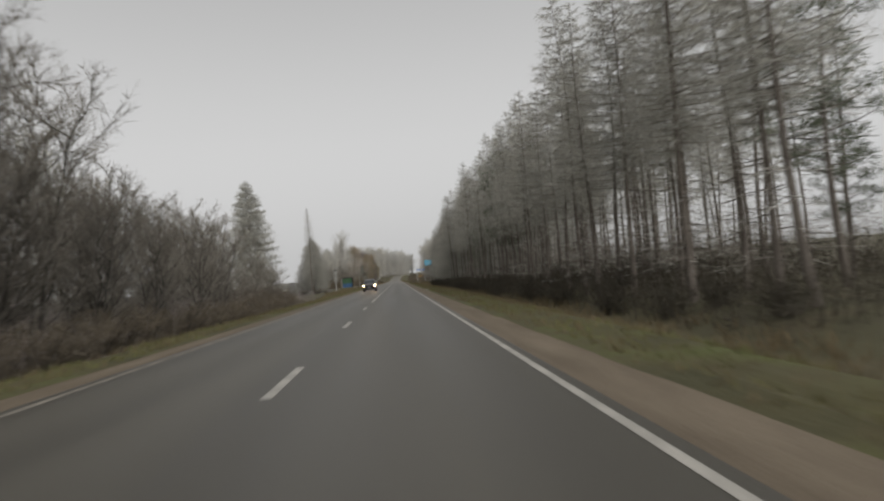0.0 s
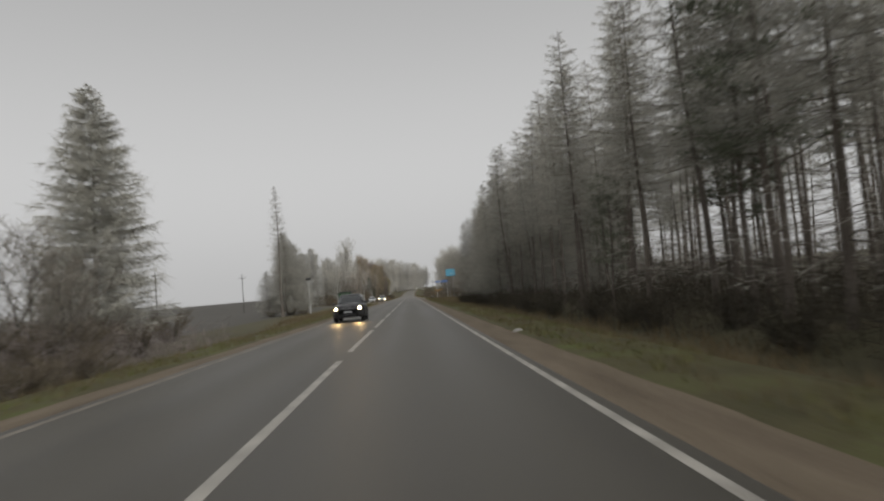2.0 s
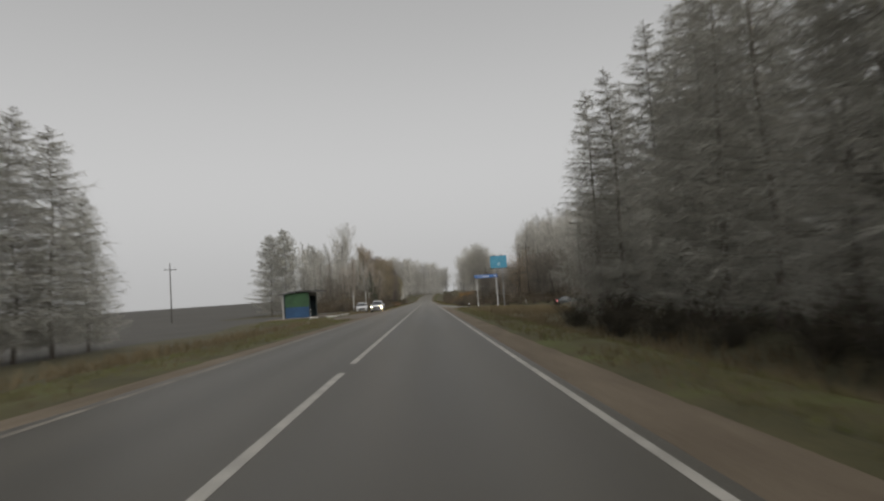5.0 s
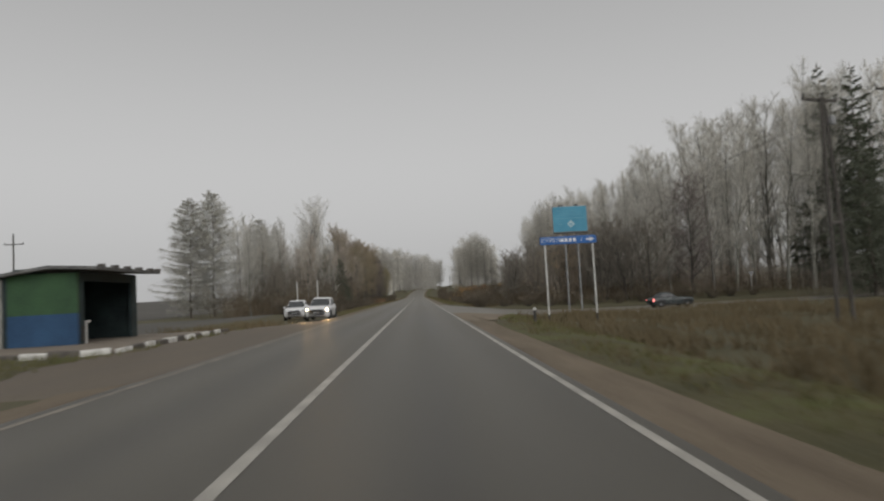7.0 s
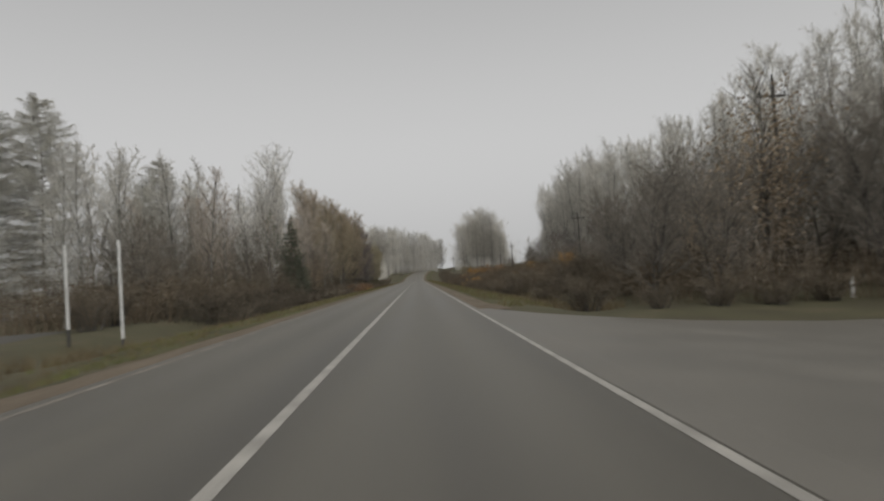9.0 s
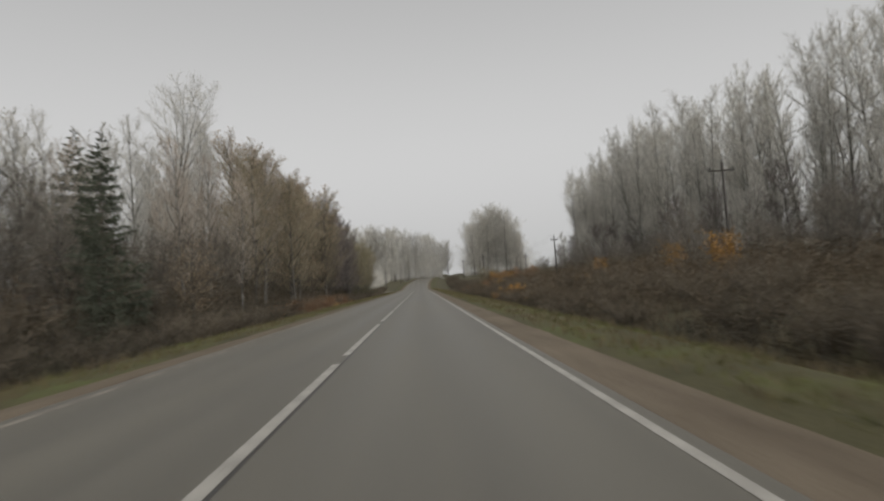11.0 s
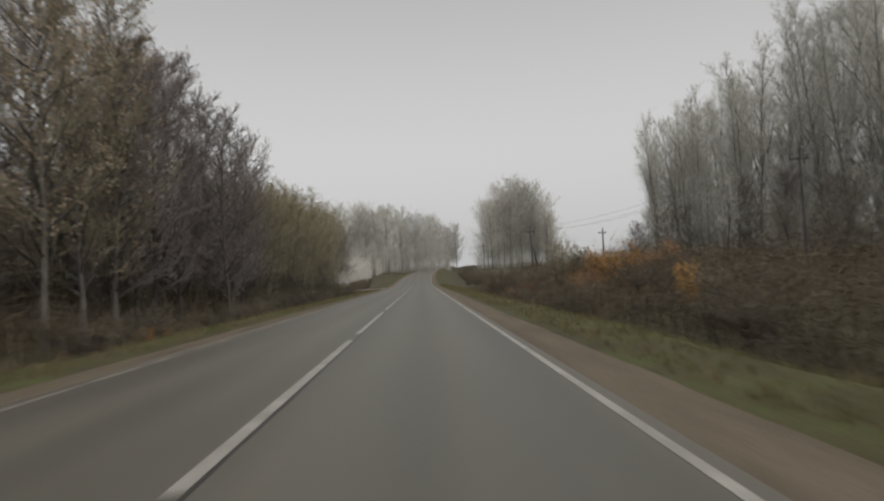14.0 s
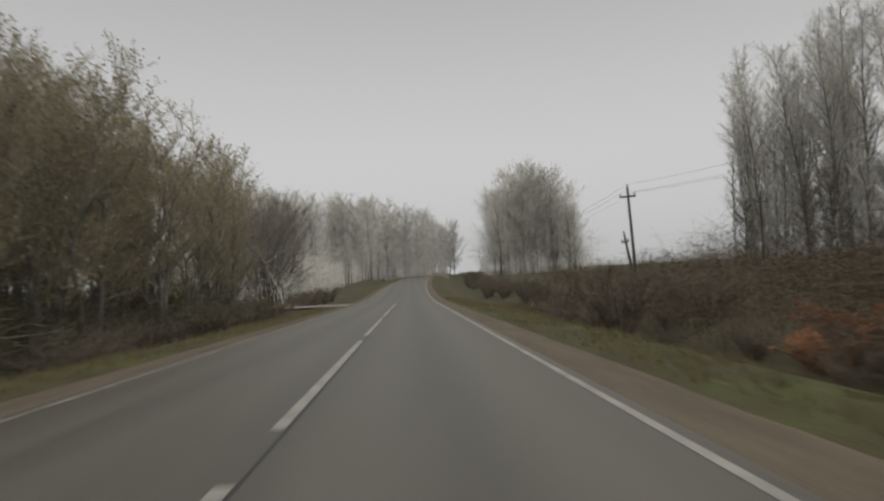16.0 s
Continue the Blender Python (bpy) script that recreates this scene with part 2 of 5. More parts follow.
# ---- small building kit ----
class Build:
    """Gathers vertices and faces for one mesh."""

    def __init__(self):
        self.v, self.f = [], []

    def tube(self, pts, radii, sides=4, cap=False):
        base = len(self.v)
        for i, p in enumerate(pts):
            d = (Vector(pts[min(i + 1, len(pts) - 1)]) - Vector(pts[max(i - 1, 0)])).normalized()
            a = d.orthogonal().normalized() if abs(d.z) < 0.95 else Vector((1, 0, 0))
            a = (a - d * a.dot(d)).normalized()
            b = d.cross(a)
            for k in range(sides):
                w = 2 * math.pi * k / sides
                self.v.append(tuple(Vector(p) + (a * math.cos(w) + b * math.sin(w)) * radii[i]))
        for i in range(len(pts) - 1):
            for k in range(sides):
                k2 = (k + 1) % sides
                self.f.append((base + i * sides + k, base + i * sides + k2, base + (i + 1) * sides + k2, base + (i + 1) * sides + k))
        if cap:
            self.f.append(tuple(base + k for k in reversed(range(sides))))
            self.f.append(tuple(base + (len(pts) - 1) * sides + k for k in range(sides)))

    def sliver(self, p, q, w, rng):
        """A twig or blade: one thin tapering triangle."""
        d = (q[0] - p[0], q[1] - p[1], q[2] - p[2])
        n = (rng.uniform(-1, 1), rng.uniform(-1, 1), rng.uniform(-1, 1))
        s = (d[1] * n[2] - d[2] * n[1], d[2] * n[0] - d[0] * n[2], d[0] * n[1] - d[1] * n[0])
        k = math.sqrt(s[0] ** 2 + s[1] ** 2 + s[2] ** 2) or 1
        k = w * 0.5 / k
        b = len(self.v)
        self.v += [(p[0] + s[0] * k, p[1] + s[1] * k, p[2] + s[2] * k), (p[0] - s[0] * k, p[1] - s[1] * k, p[2] - s[2] * k), tuple(q)]
        self.f.append((b, b + 1, b + 2))

    def leaf(self, p, size, rng):
        a = Vector((rng.gauss(0, 1), rng.gauss(0, 1), rng.gauss(0, 1))).normalized()
        c = a.orthogonal().normalized() * size * 0.35
        p = Vector(p)
        b = len(self.v)
        self.v += [tuple(p), tuple(p + a * size * 0.5 + c), tuple(p + a * size), tuple(p + a * size * 0.5 - c)]
        self.f.append((b, b + 1, b + 2, b + 3))

    def box(self, x0, x1, y0, y1, z0, z1):
        b = len(self.v)
        self.v += [(x, y, z) for z in (z0, z1) for y in (y0, y1) for x in (x0, x1)]
        self.f += [tuple(b + i for i in q) for q in ((0, 2, 3, 1), (4, 5, 7, 6), (0, 1, 5, 4), (2, 6, 7, 3), (0, 4, 6, 2), (1, 3, 7, 5))]

    def mesh(self, name, mat, smooth=False):
        me = bpy.data.meshes.new(name)
        me.from_pydata(self.v, [], self.f)
        me.materials.append(mat)
        if smooth:
            me.polygons.foreach_set("use_smooth", [True] * len(me.polygons))
        me.update()
        return me


def part(name, built, mat, parent, label="", smooth=False, at=None):
    ob = new(name, built.mesh(name, mat, smooth))
    ob.parent = parent
    if at:
        ob.location = at
    if label:
        ob["label"] = label
    return ob


def bevelled(x0, x1, y0, y1, z0, z1, r=0.02, seg=2):
    """A box with rounded edges, as a Build."""
    bm = bmesh.new()
    bmesh.ops.create_cube(bm, size=1)
    for v in bm.verts:
        v.co = ((x0 + x1) / 2 + v.co.x * (x1 - x0), (y0 + y1) / 2 + v.co.y * (y1 - y0), (z0 + z1) / 2 + v.co.z * (z1 - z0))
    bmesh.ops.bevel(bm, geom=bm.edges[:], offset=r, segments=seg, affect="EDGES", profile=0.5)
    b = Build()
    bm.verts.index_update()
    b.v = [tuple(v.co) for v in bm.verts]
    b.f = [tuple(v.index for v in f.verts) for f in bm.faces]
    bm.free()
    return b


def structure(name, built, mat, label, category, smooth=False):
    return tagged(new(name, built.mesh(name, mat, smooth)), label, category, kind="structure")


# ---- lie of the land ----
def ease(a, b, x):
    t = min(max((x - a) / (b - a), 0), 1)
    return t * t * (3 - 2 * t)


def bend(y):
    """The road swings gently to the right far ahead."""
    return 0.00025 * max(y - 470, 0) ** 2


def rise(y):
    """The road climbs a gentle hill past the farm lane."""
    return 0.0005 * min(max(y - 455, 0), 35) ** 2 + 0.035 * min(max(y - 490, 0), 190)


def near_edge(x):
    """The side road's edge that the main road meets first."""
    return 207.5 + 16.5 * ease(4.2, 9.0, x) + 4.3 * ease(9, 14, x) + 7 * ease(13, 28, x)


def far_edge(x):
    return 250 - 3.0 * ease(12, 28, x) + 1.5 * ease(6, 4.2, x)


def side_level(x):
    return -1.25 * math.sin(math.pi / 2 * min(max((x - 4.2) / 15, 0), 1))


def land(x, y):
    """Height of the open ground beside the road, hill included."""
    return lie(x, y) + rise(y)


def lie(x, y):
    u = x - bend(y)
    a = abs(u)
    wobble = noise.noise((x * 0.11, y * 0.11, 0.3)) * 0.22 + noise.noise((x * 0.02, y * 0.02, 7)) * 0.5
    if a < 4.9:
        return -0.06 if u < 0 or not near_edge(x) - 1 < y < far_edge(x) + 1 else -0.12
    rise = ease(9, 20, a)
    ditch = -0.12 - 0.95 * ease(6.3, 9.2, a) + 0.75 * ease(10, 14, a)
    z = -0.06 * (1 - ease(4.9, 5.4, a)) + ditch * ease(4.9, 5.6, a) + wobble * rise
    if u < 0:
        # open field, the bus stop and the parked cars
        open_field = ease(95, 112, y) * (1 - ease(236, 258, y))
        flat = -0.08 - 0.32 * ease(6.5, 12, a)
        z = z * (1 - open_field) + (flat + 0.3 * wobble * rise) * open_field
        stop = ease(183, 192, y) * (1 - ease(212, 218, y))
        z = z * (1 - stop) + (-0.05 if a < 18 else -0.05 - 0.3 * ease(18, 24, a)) * stop
        low = ease(215, 222, y) * (1 - ease(238, 246, y)) * (1 - ease(14, 20, a))
        z = z * (1 - low) + (-0.06 - 0.2 * ease(4.9, 6.0, a)) * low
        lane = ease(457, 460, y - 0.3 * (a - 5)) * (1 - ease(466, 469, y - 0.3 * (a - 5)))
        z = z * (1 - lane) - 0.09 * lane
    else:
        inside = ease(near_edge(x) - 3.0, near_edge(x) + 0.3, y) * (1 - ease(far_edge(x) - 0.3, far_edge(x) + 3.0, y))
        openness = ease(178, 186, y) * (1 - ease(252, 262, y))
        flat = -0.1 - 0.45 * ease(5.5, 9, a) - 0.5 * ease(9, 20, a)
        z = z * (1 - openness) + (flat + 0.2 * wobble * rise) * openness
        # the ditch is deepest along the tall wood
        z -= 0.45 * ease(7.2, 10, a) * ease(285, 300, y) * (1 - ease(430, 455, y)) * (1 - ease(16, 24, a))
        z = z * (1 - inside) + (side_level(x) - 0.05) * inside
    return z


def steps(*spans):
    out = []
    for a, b, d in spans:
        out += list(np.arange(a, b, d))
    return out + [spans[-1][1]]


gx = [-2500, -1200, -600, -300, -160, -90] + steps((-60, -20, 4), (-20, -12, 1.2), (-12, -4, 0.4), (-4, 4, 4), (4, 12, 0.4), (12, 20, 1.2), (20, 60, 4))[0:] + [90, 160, 300, 600, 1200, 2500]
gy = [-1500, -600, -200, -80] + steps((-40, 180, 4), (180, 262, 1.0), (262, 440, 4), (440, 480, 1.5), (480, 680, 8)) + [760, 900, 1200, 2000, 3500]
ground = Build()
ground.v = [(x + bend(min(y, 700)), y, land(x + bend(min(y, 700)), min(y, 700))) for y in gy for x in gx]
nx = len(gx)
ground.f = [(j * nx + i, j * nx + i + 1, (j + 1) * nx + i + 1, (j + 1) * nx + i) for j in range(len(gy) - 1) for i in range(nx - 1)]
structure("ground", ground, LITTER, "brown leaf-littered ground with damp weeds", "ground", True)


def strip(x0, x1, y0, y1, z, dy=4.0, ragged=0.0, seed=1, thick=0.0):
    """A band along the road between two offsets from its middle."""
    b = Build()
    rng = random.Random(seed)
    ys = steps((y0, y1, dy))
    for y in ys:
        e0, e1 = (rng.uniform(-ragged, ragged) for _ in range(2))
        for x, e in ((x0, e0 if abs(x0) > abs(x1) else 0), (x1, e1 if abs(x1) > abs(x0) else 0)):
            xx = x + e + bend(y)
            b.v.append((xx, y, (z(xx, y) if callable(z) else z) + rise(y)))
    n = len(ys)
    b.f = [(2 * i, 2 * i + 1, 2 * i + 3, 2 * i + 2) for i in range(n - 1)]
    if thick:
        k = len(b.v)
        b.v += [(x, y, zz - thick) for x, y, zz in b.v[:k]]
        b.f += [(2 * i + 1, 2 * i, k + 2 * i, k + 2 * i + 1) for i in (0,)]
        b.f += [(2 * i, 2 * i + 2, k + 2 * i + 2, k + 2 * i) for i in range(n - 1)]
        b.f += [(2 * i + 3, 2 * i + 1, k + 2 * i + 1, k + 2 * i + 3) for i in range(n - 1)]
    return b


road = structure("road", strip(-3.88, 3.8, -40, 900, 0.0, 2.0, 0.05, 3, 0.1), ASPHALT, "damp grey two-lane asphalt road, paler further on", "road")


def grass_sheet(side, y0, y1, seed, width):
    """The turf bank beside the shoulder, laid over the ground."""
    b = Build()
    xs = np.arange(4.5, 4.5 + width, 0.35)
    ys = np.arange(y0, y1 + 0.1, 2.0)
    rng = random.Random(seed)
    for y in ys:
        for i, a in enumerate(xs):
            a2 = a + (rng.uniform(-0.15, 0.15) if i == 0 else 0)
            x = side * a2 + bend(y)
            b.v.append((x, y, land(x, y) + 0.03 + rng.uniform(0, 0.05) if i > 1 else rise(y) - 0.058 + 0.03 * i))
    rim = len(b.v) - len(xs)
    for k in list(range(len(xs))) + list(range(rim, len(b.v))):
        b.v[k] = (b.v[k][0], b.v[k][1], b.v[k][2] - 0.14)
    n = len(xs)
    b.f = [(j * n + i, j * n + i + 1, (j + 1) * n + i + 1, (j + 1) * n + i) for j in range(len(ys) - 1) for i in range(n - 1)]
    return b


for name, side, y0, y1, width in (("verge_left_1", -1, -40, 184, 3.2), ("verge_left_2", -1, 240, 456, 2.4), ("verge_left_3", -1, 470, 640, 2.4),
                                  ("verge_right_1", 1, -40, 206, 3.8), ("verge_right_2", 1, 254, 640, 2.7)):
    structure(name, grass_sheet(side, y0, y1, len(name) + y0, width), TURF, "mossy green and yellow turf bank", "grass verge")
for name, x0, x1, y0, y1 in (("shoulder_right_1", 3.7, 4.85, -40, 214), ("shoulder_right_2", 3.7, 4.95, 251, 640),
                             ("shoulder_left_1", -4.8, -3.83, -40, 190), ("shoulder_left_2", -4.8, -3.83, 212, 640)):
    structure(name, strip(x0, x1, y0, y1, lambda x, y: -0.012 - 0.035 * (abs(x - bend(y)) - 4), 1.0, 0.14, 5), GRAVEL, "wet brown gravel road shoulder", "road shoulder")


def patch(edge0, edge1, xs, level, mat, name, label, category, rows=10):
    b = Build()
    for x in xs:
        for k in range(rows + 1):
            y = edge0(x) + (edge1(x) - edge0(x)) * k / rows
            b.v.append((x, y, level(x, y)))
    n = rows + 1
    b.f = [(i * n + k, (i + 1) * n + k, (i + 1) * n + k + 1, i * n + k + 1) for i in range(len(xs) - 1) for k in range(rows)]
    return structure(name, b, mat, label, category)


patch(near_edge, far_edge, steps((3.68, 12.18, 0.5), (12.2, 80, 4)), lambda x, y: 0.003 if x < 4 else side_level(x) - 0.004, SIDE_ASPHALT, "side_road", "pale worn asphalt side road joining at the junction", "road")
patch(lambda x: near_edge(x) - 0.5, lambda x: max(near_edge(x) + 0.4, 219.4 + 1.5 * (x - 4.1) + 0.7 * noise.noise((x * 1.1, 0, 0))), steps((3.72, 10.5, 0.3)), lambda x, y: side_level(x) + 0.01, DIRT, "dirt_patch", "brown washed-out dirt on the junction corner", "dirt", 16)
patch(lambda x: near_edge(x) - 12, lambda x: near_edge(x) - 0.5, steps((5.2, 16, 0.4)), lambda x, y: land(x, y) + 0.045 - 0.12 * (1 - ease(5.2, 5.9, x)) - 0.1 * ease(near_edge(x) - 1.6, near_edge(x) - 0.5, y), TURF, "verge_corner", "green and brown turf on the junction corner", "grass verge", 12)
patch(lambda x: 186 + 5 * ease(-6.5, -8.5, x), lambda x: 226 - 9 * ease(-6, -9, x), steps((-8.4, -3.8, 0.4)), lambda x, y: (-0.012 if x > -4.3 else max(land(x, y) + 0.045, -0.035 if 191 < y < 213 else -1)) - 0.11 * (1 - ease(0, 3, y - 186 - 5 * ease(-6.5, -8.5, x))), BAY_DIRT, "bus_bay", "muddy brown bus bay beside the carriageway", "bus bay", 70)
field = Build()
fx, fy = [x for x in gx if -601 < x < -15.8], [y for y in gy if 91 < y < 950]
field.v = [(x + bend(min(y, 700)), y, land(x + bend(min(y, 700)), min(y, 700)) + (0.035 if fx[0] < x < fx[-1] else -0.06)) for y in fy for x in fx]
field.f = [(j * len(fx) + i, j * len(fx) + i + 1, (j + 1) * len(fx) + i + 1, (j + 1) * len(fx) + i) for j in range(len(fy) - 1) for i in range(len(fx) - 1) if fy[j + 1] < 263 or fx[i + 1] < -43]
structure("field", field, FIELD, "bare grey-brown ploughed field", "field")
patch(lambda x: 459.5 + 0.3 * (-x - 5), lambda x: 466 + 0.3 * (-x - 5), steps((-60, -4.0, 4)), lambda x, y: rise(y) - 0.03, LANE, "farm_lane", "pale gravelled lane leaving the road", "lane")
structure("edge_line_right", strip(3.54, 3.65, -40, 640, 0.004, 2.0), PAINT, "worn white edge line", "road marking")
structure("edge_line_left", strip(-3.67, -3.53, -40, 640, 0.004, 2.0), FAINT_PAINT, "faded white edge line", "road marking")
structure("centre_line", strip(-0.075, 0.075, 140.5, 288.4, 0.004, 2.0), PAINT, "solid white centre line", "road marking")
structure("centre_seam", strip(0.08, 0.125, 280, 640, 0.003, 2.0, 0.01), SEAM, "dark tarred seam along the road", "road seam")
dashes = [(8.4 + 12 * k, 11.4 + 12 * k) for k in range(-3, 3)] + [(43.2, 52.2)] + [(54.5 + 12.35 * k, 64.55 + 12.35 * k) for k in range(7)]
dashes += [(290.0 + 12.93 * k, 301.05 + 12.93 * k) for k in range(13)] + [(458 + 12 * k, 461 + 12 * k) for k in range(14)]
for a, b in dashes:
    dash = new("dash", strip(-0.075, 0.075, a, b, 0.004, 1.0).mesh("dash", PAINT))
    dash.parent = road


# ---- trees ----
def polar(r, w):
    return Vector((math.cos(w) * r, math.sin(w) * r, 0))


def broadleaf(seed, height, spread, start, limbs, twigs, upright=1.2, lean=0.0, stems=1, twig_w=0.02, wild=0.0):
    """A bare tree: trunk, fine twigs and boughs, each a Build. wild: how uneven the limbs are."""
    rng = random.Random(seed)
    wood, fine, boughs = Build(), Build(), Build()
    for s in range(stems):
        h = height * rng.uniform(0.82, 1.0) if s else height
        w0 = rng.uniform(0, 6.28)
        foot = polar(0.35 * (stems > 1), w0)
        tilt = polar(lean + (0.14 * h if stems > 1 else 0), w0)
        n = 7
        pts = [foot + tilt * (k / n) ** 1.4 + Vector((rng.gauss(0, 0.09) * k / n * 2, rng.gauss(0, 0.09) * k / n * 2, h * k / n)) for k in range(n + 1)]
        r0 = 0.0075 * h + 0.025
        wood.tube(pts, [r0 * 1.35] + [r0 * (1 - 0.93 * k / n) for k in range(1, n + 1)], 6)
        for i in range(limbs // stems):
            u = start + (0.98 - start) * (i + rng.random()) / (limbs // stems)
            k = min(int(u * n), n - 1)
            p = pts[k].lerp(pts[k + 1], u * n - k)
            w = i * 2.4 + rng.uniform(-0.5, 0.5)
            prof = math.sin(math.pi * min(max((u - start) / (1.02 - start), 0.0) * 0.72 + 0.24, 1)) ** 0.8
            length = spread * (0.3 + 0.8 * prof) * rng.uniform(0.7 - wild, 1.1 + 0.4 * wild)
            d = (polar(1, w) + Vector((0, 0, upright * rng.uniform(0.7, 1.3)))).normalized()
            arm, q = [p], p.copy()
            for j in range(4):
                d = (d + Vector((rng.gauss(0, 0.16), rng.gauss(0, 0.16), 0.12 + rng.gauss(0, 0.1)))).normalized()
                q = q + d * length / 4
                arm.append(q.copy())
            r = max(r0 * (1 - u) * 0.55, 0.016) + 0.012
            boughs.tube(arm, [r, r * 0.8, r * 0.55, r * 0.35, 0.006], 3)
            per = max(int(twigs / limbs), 4)
            subs = max(per // 9, 2)
            for b in range(subs):
                v = 0.2 + 0.8 * (b + rng.random()) / subs
                kk = min(int(v * 4), 3)
                o = arm[kk].lerp(arm[kk + 1], v * 4 - kk)
                bd = (arm[kk + 1] - arm[kk]).normalized() + Vector((rng.gauss(0, 0.7), rng.gauss(0, 0.7), rng.gauss(0.15, 0.5)))
                bd.normalize()
                bl = length * (0.5 - 0.25 * v) * rng.uniform(0.6, 1.2)
                tip = o + bd * bl + Vector((0, 0, 0.06 * bl))
                fine.sliver(o, tip, twig_w * 1.7, rng)
                for c in range(per // subs):
                    vv = rng.uniform(0.15, 1)
                    oo = o.lerp(tip, vv)
                    td = bd + Vector((rng.gauss(0, 0.65), rng.gauss(0, 0.65), rng.gauss(0.25, 0.5)))
                    fine.sliver(oo, oo + td.normalized() * bl * rng.uniform(0.25, 0.6), twig_w * rng.uniform(0.6, 1.1), rng)
    return wood, fine, boughs


def conifer(seed, height, radius, start, whorls, twigs, droop=0.3, dead=0.0, twig_w=0.035, round_top=0.75, arm_w=0.022, cheap=False):
    """A spruce or larch: straight trunk and arms in one Build, hanging sprays in another. dead: how far up bare snags start."""
    rng = random.Random(seed)
    wood, fine = Build(), Build()
    n = 8
    sway = (rng.gauss(0, 0.12), rng.gauss(0, 0.12))
    pts = [Vector((sway[0] * math.sin(k * 0.9), sway[1] * math.sin(k * 0.7 + 1), height * k / n)) for k in range(n + 1)]
    r0 = 0.0068 * height + 0.015
    wood.tube(pts, [r0 * 1.3] + [max(r0 * (1 - k / n), 0.012) for k in range(1, n + 1)], 7)

    def trunk(u):
        k = min(int(u * n), n - 1)
        return pts[k].lerp(pts[k + 1], u * n - k)

    arms = whorls * 5
    for i in range(arms):
        u = min(max(start + (0.985 - start) * (i / arms) ** 0.95 + rng.gauss(0, 0.012), start), 0.99)
        t = (u - start) / (1 - start)
        length = radius * (1 - t) ** round_top * rng.uniform(0.65, 1.12) * min(1, 0.55 + t * 4)
        if length < 0.12:
            continue
        w = i * 2.4 + rng.uniform(-0.4, 0.4)
        p = trunk(u)
        dz = -droop * (1 - t) + 0.35 * t
        mid = p + polar(length * 0.55, w) + Vector((0, 0, length * dz * 0.5))
        tip = p + polar(length, w + rng.gauss(0, 0.12)) + Vector((0, 0, length * (dz * 0.75 + 0.08)))
        r = max(0.02 * length, 0.012)
        if cheap:
            wood.sliver(p, tip, arm_w * 2.4, rng)
        else:
            wood.tube([p, mid, tip], [arm_w * (0.5 + length * 0.3), arm_w * 0.6, 0.004], 3)
        per = max(int(twigs / arms * (0.65 + 0.8 * length / radius)), 3)
        for c in range(per):
            v = rng.uniform(0.12, 1)
            o = p.lerp(mid, v / 0.55) if v < 0.55 else mid.lerp(tip, (v - 0.55) / 0.45)
            side = w + rng.gauss(0, 0.95)
            l2 = min(length, 2.4) * rng.uniform(0.16, 0.46) * (1.25 - 0.5 * v)
            fine.sliver(o, o + polar(l2, side) + Vector((0, 0, rng.gauss(-0.3, 0.55) * l2)), twig_w * rng.uniform(0.5, 1.2), rng)
    if dead:
        for i in range(int(70 * (start - dead) / 0.5) + 4):
            u = rng.uniform(dead, start + 0.06)
            p, w, l = trunk(u), rng.uniform(0, 6.28), rng.uniform(0.5, 1.0) * radius * 0.85
            a = p + polar(l * 0.5, w) + Vector((0, 0, rng.uniform(-0.1, 0.06) * l))
            b = p + polar(l, w + rng.gauss(0, 0.25)) + Vector((0, 0, rng.uniform(-0.3, 0.08) * l))
            wood.sliver(p, b, 0.05, rng)
            for c in range(5):
                o = p.lerp(b, rng.uniform(0.3, 1))
                fine.sliver(o, o + polar(rng.uniform(0.2, 0.6), w + rng.gauss(0, 0.9)) + Vector((0, 0, rng.uniform(-0.25, 0.1))), 0.03, rng)
    return wood, fine


def pine(seed, height, radius, start, clumps, needles):
    rng = random.Random(seed)
    wood, fine = Build(), Build()
    n = 8
    pts = [Vector((0.25 * math.sin(k * 0.6 + seed), 0.25 * math.sin(k * 0.5), height * k / n)) for k in range(n + 1)]
    r0 = 0.0105 * height + 0.02
    wood.tube(pts, [r0 * 1.25] + [max(r0 * (1 - k / n), 0.02) for k in range(1, n + 1)], 7)
    for i in range(clumps):
        u = start + (0.99 - start) * (i + rng.random()) / clumps
        k = min(int(u * n), n - 1)
        p = pts[k].lerp(pts[k + 1], u * n - k)
        t = (u - start) / (1 - start)
        length = radius * (0.35 + 0.65 * math.sin(math.pi * min(0.18 + t * 0.8, 1))) * rng.uniform(0.5, 1.1)
        w = i * 2.4 + rng.uniform(-0.4, 0.4)
        tip = p + polar(length, w) + Vector((0, 0, length * rng.uniform(0.05, 0.5)))
        wood.tube([p, p.lerp(tip, 0.55) + Vector((0, 0, -0.1)), tip], [0.05, 0.032, 0.01], 3)
        for s in range(4):
            c = p.lerp(tip, rng.uniform(0.55, 1.05)) + Vector((rng.gauss(0, 0.3), rng.gauss(0, 0.3), rng.gauss(0.1, 0.2)))
            for j in range(needles // clumps // 4):
                o = c + Vector((rng.gauss(0, 0.22), rng.gauss(0, 0.22), rng.gauss(0, 0.14)))
                d = (o - c) + Vector((rng.gauss(0, 0.1), rng.gauss(0, 0.1), 0.08))
                fine.sliver(o, o + d.normalized() * rng.uniform(0.2, 0.42), 0.06, rng)
    return wood, fine


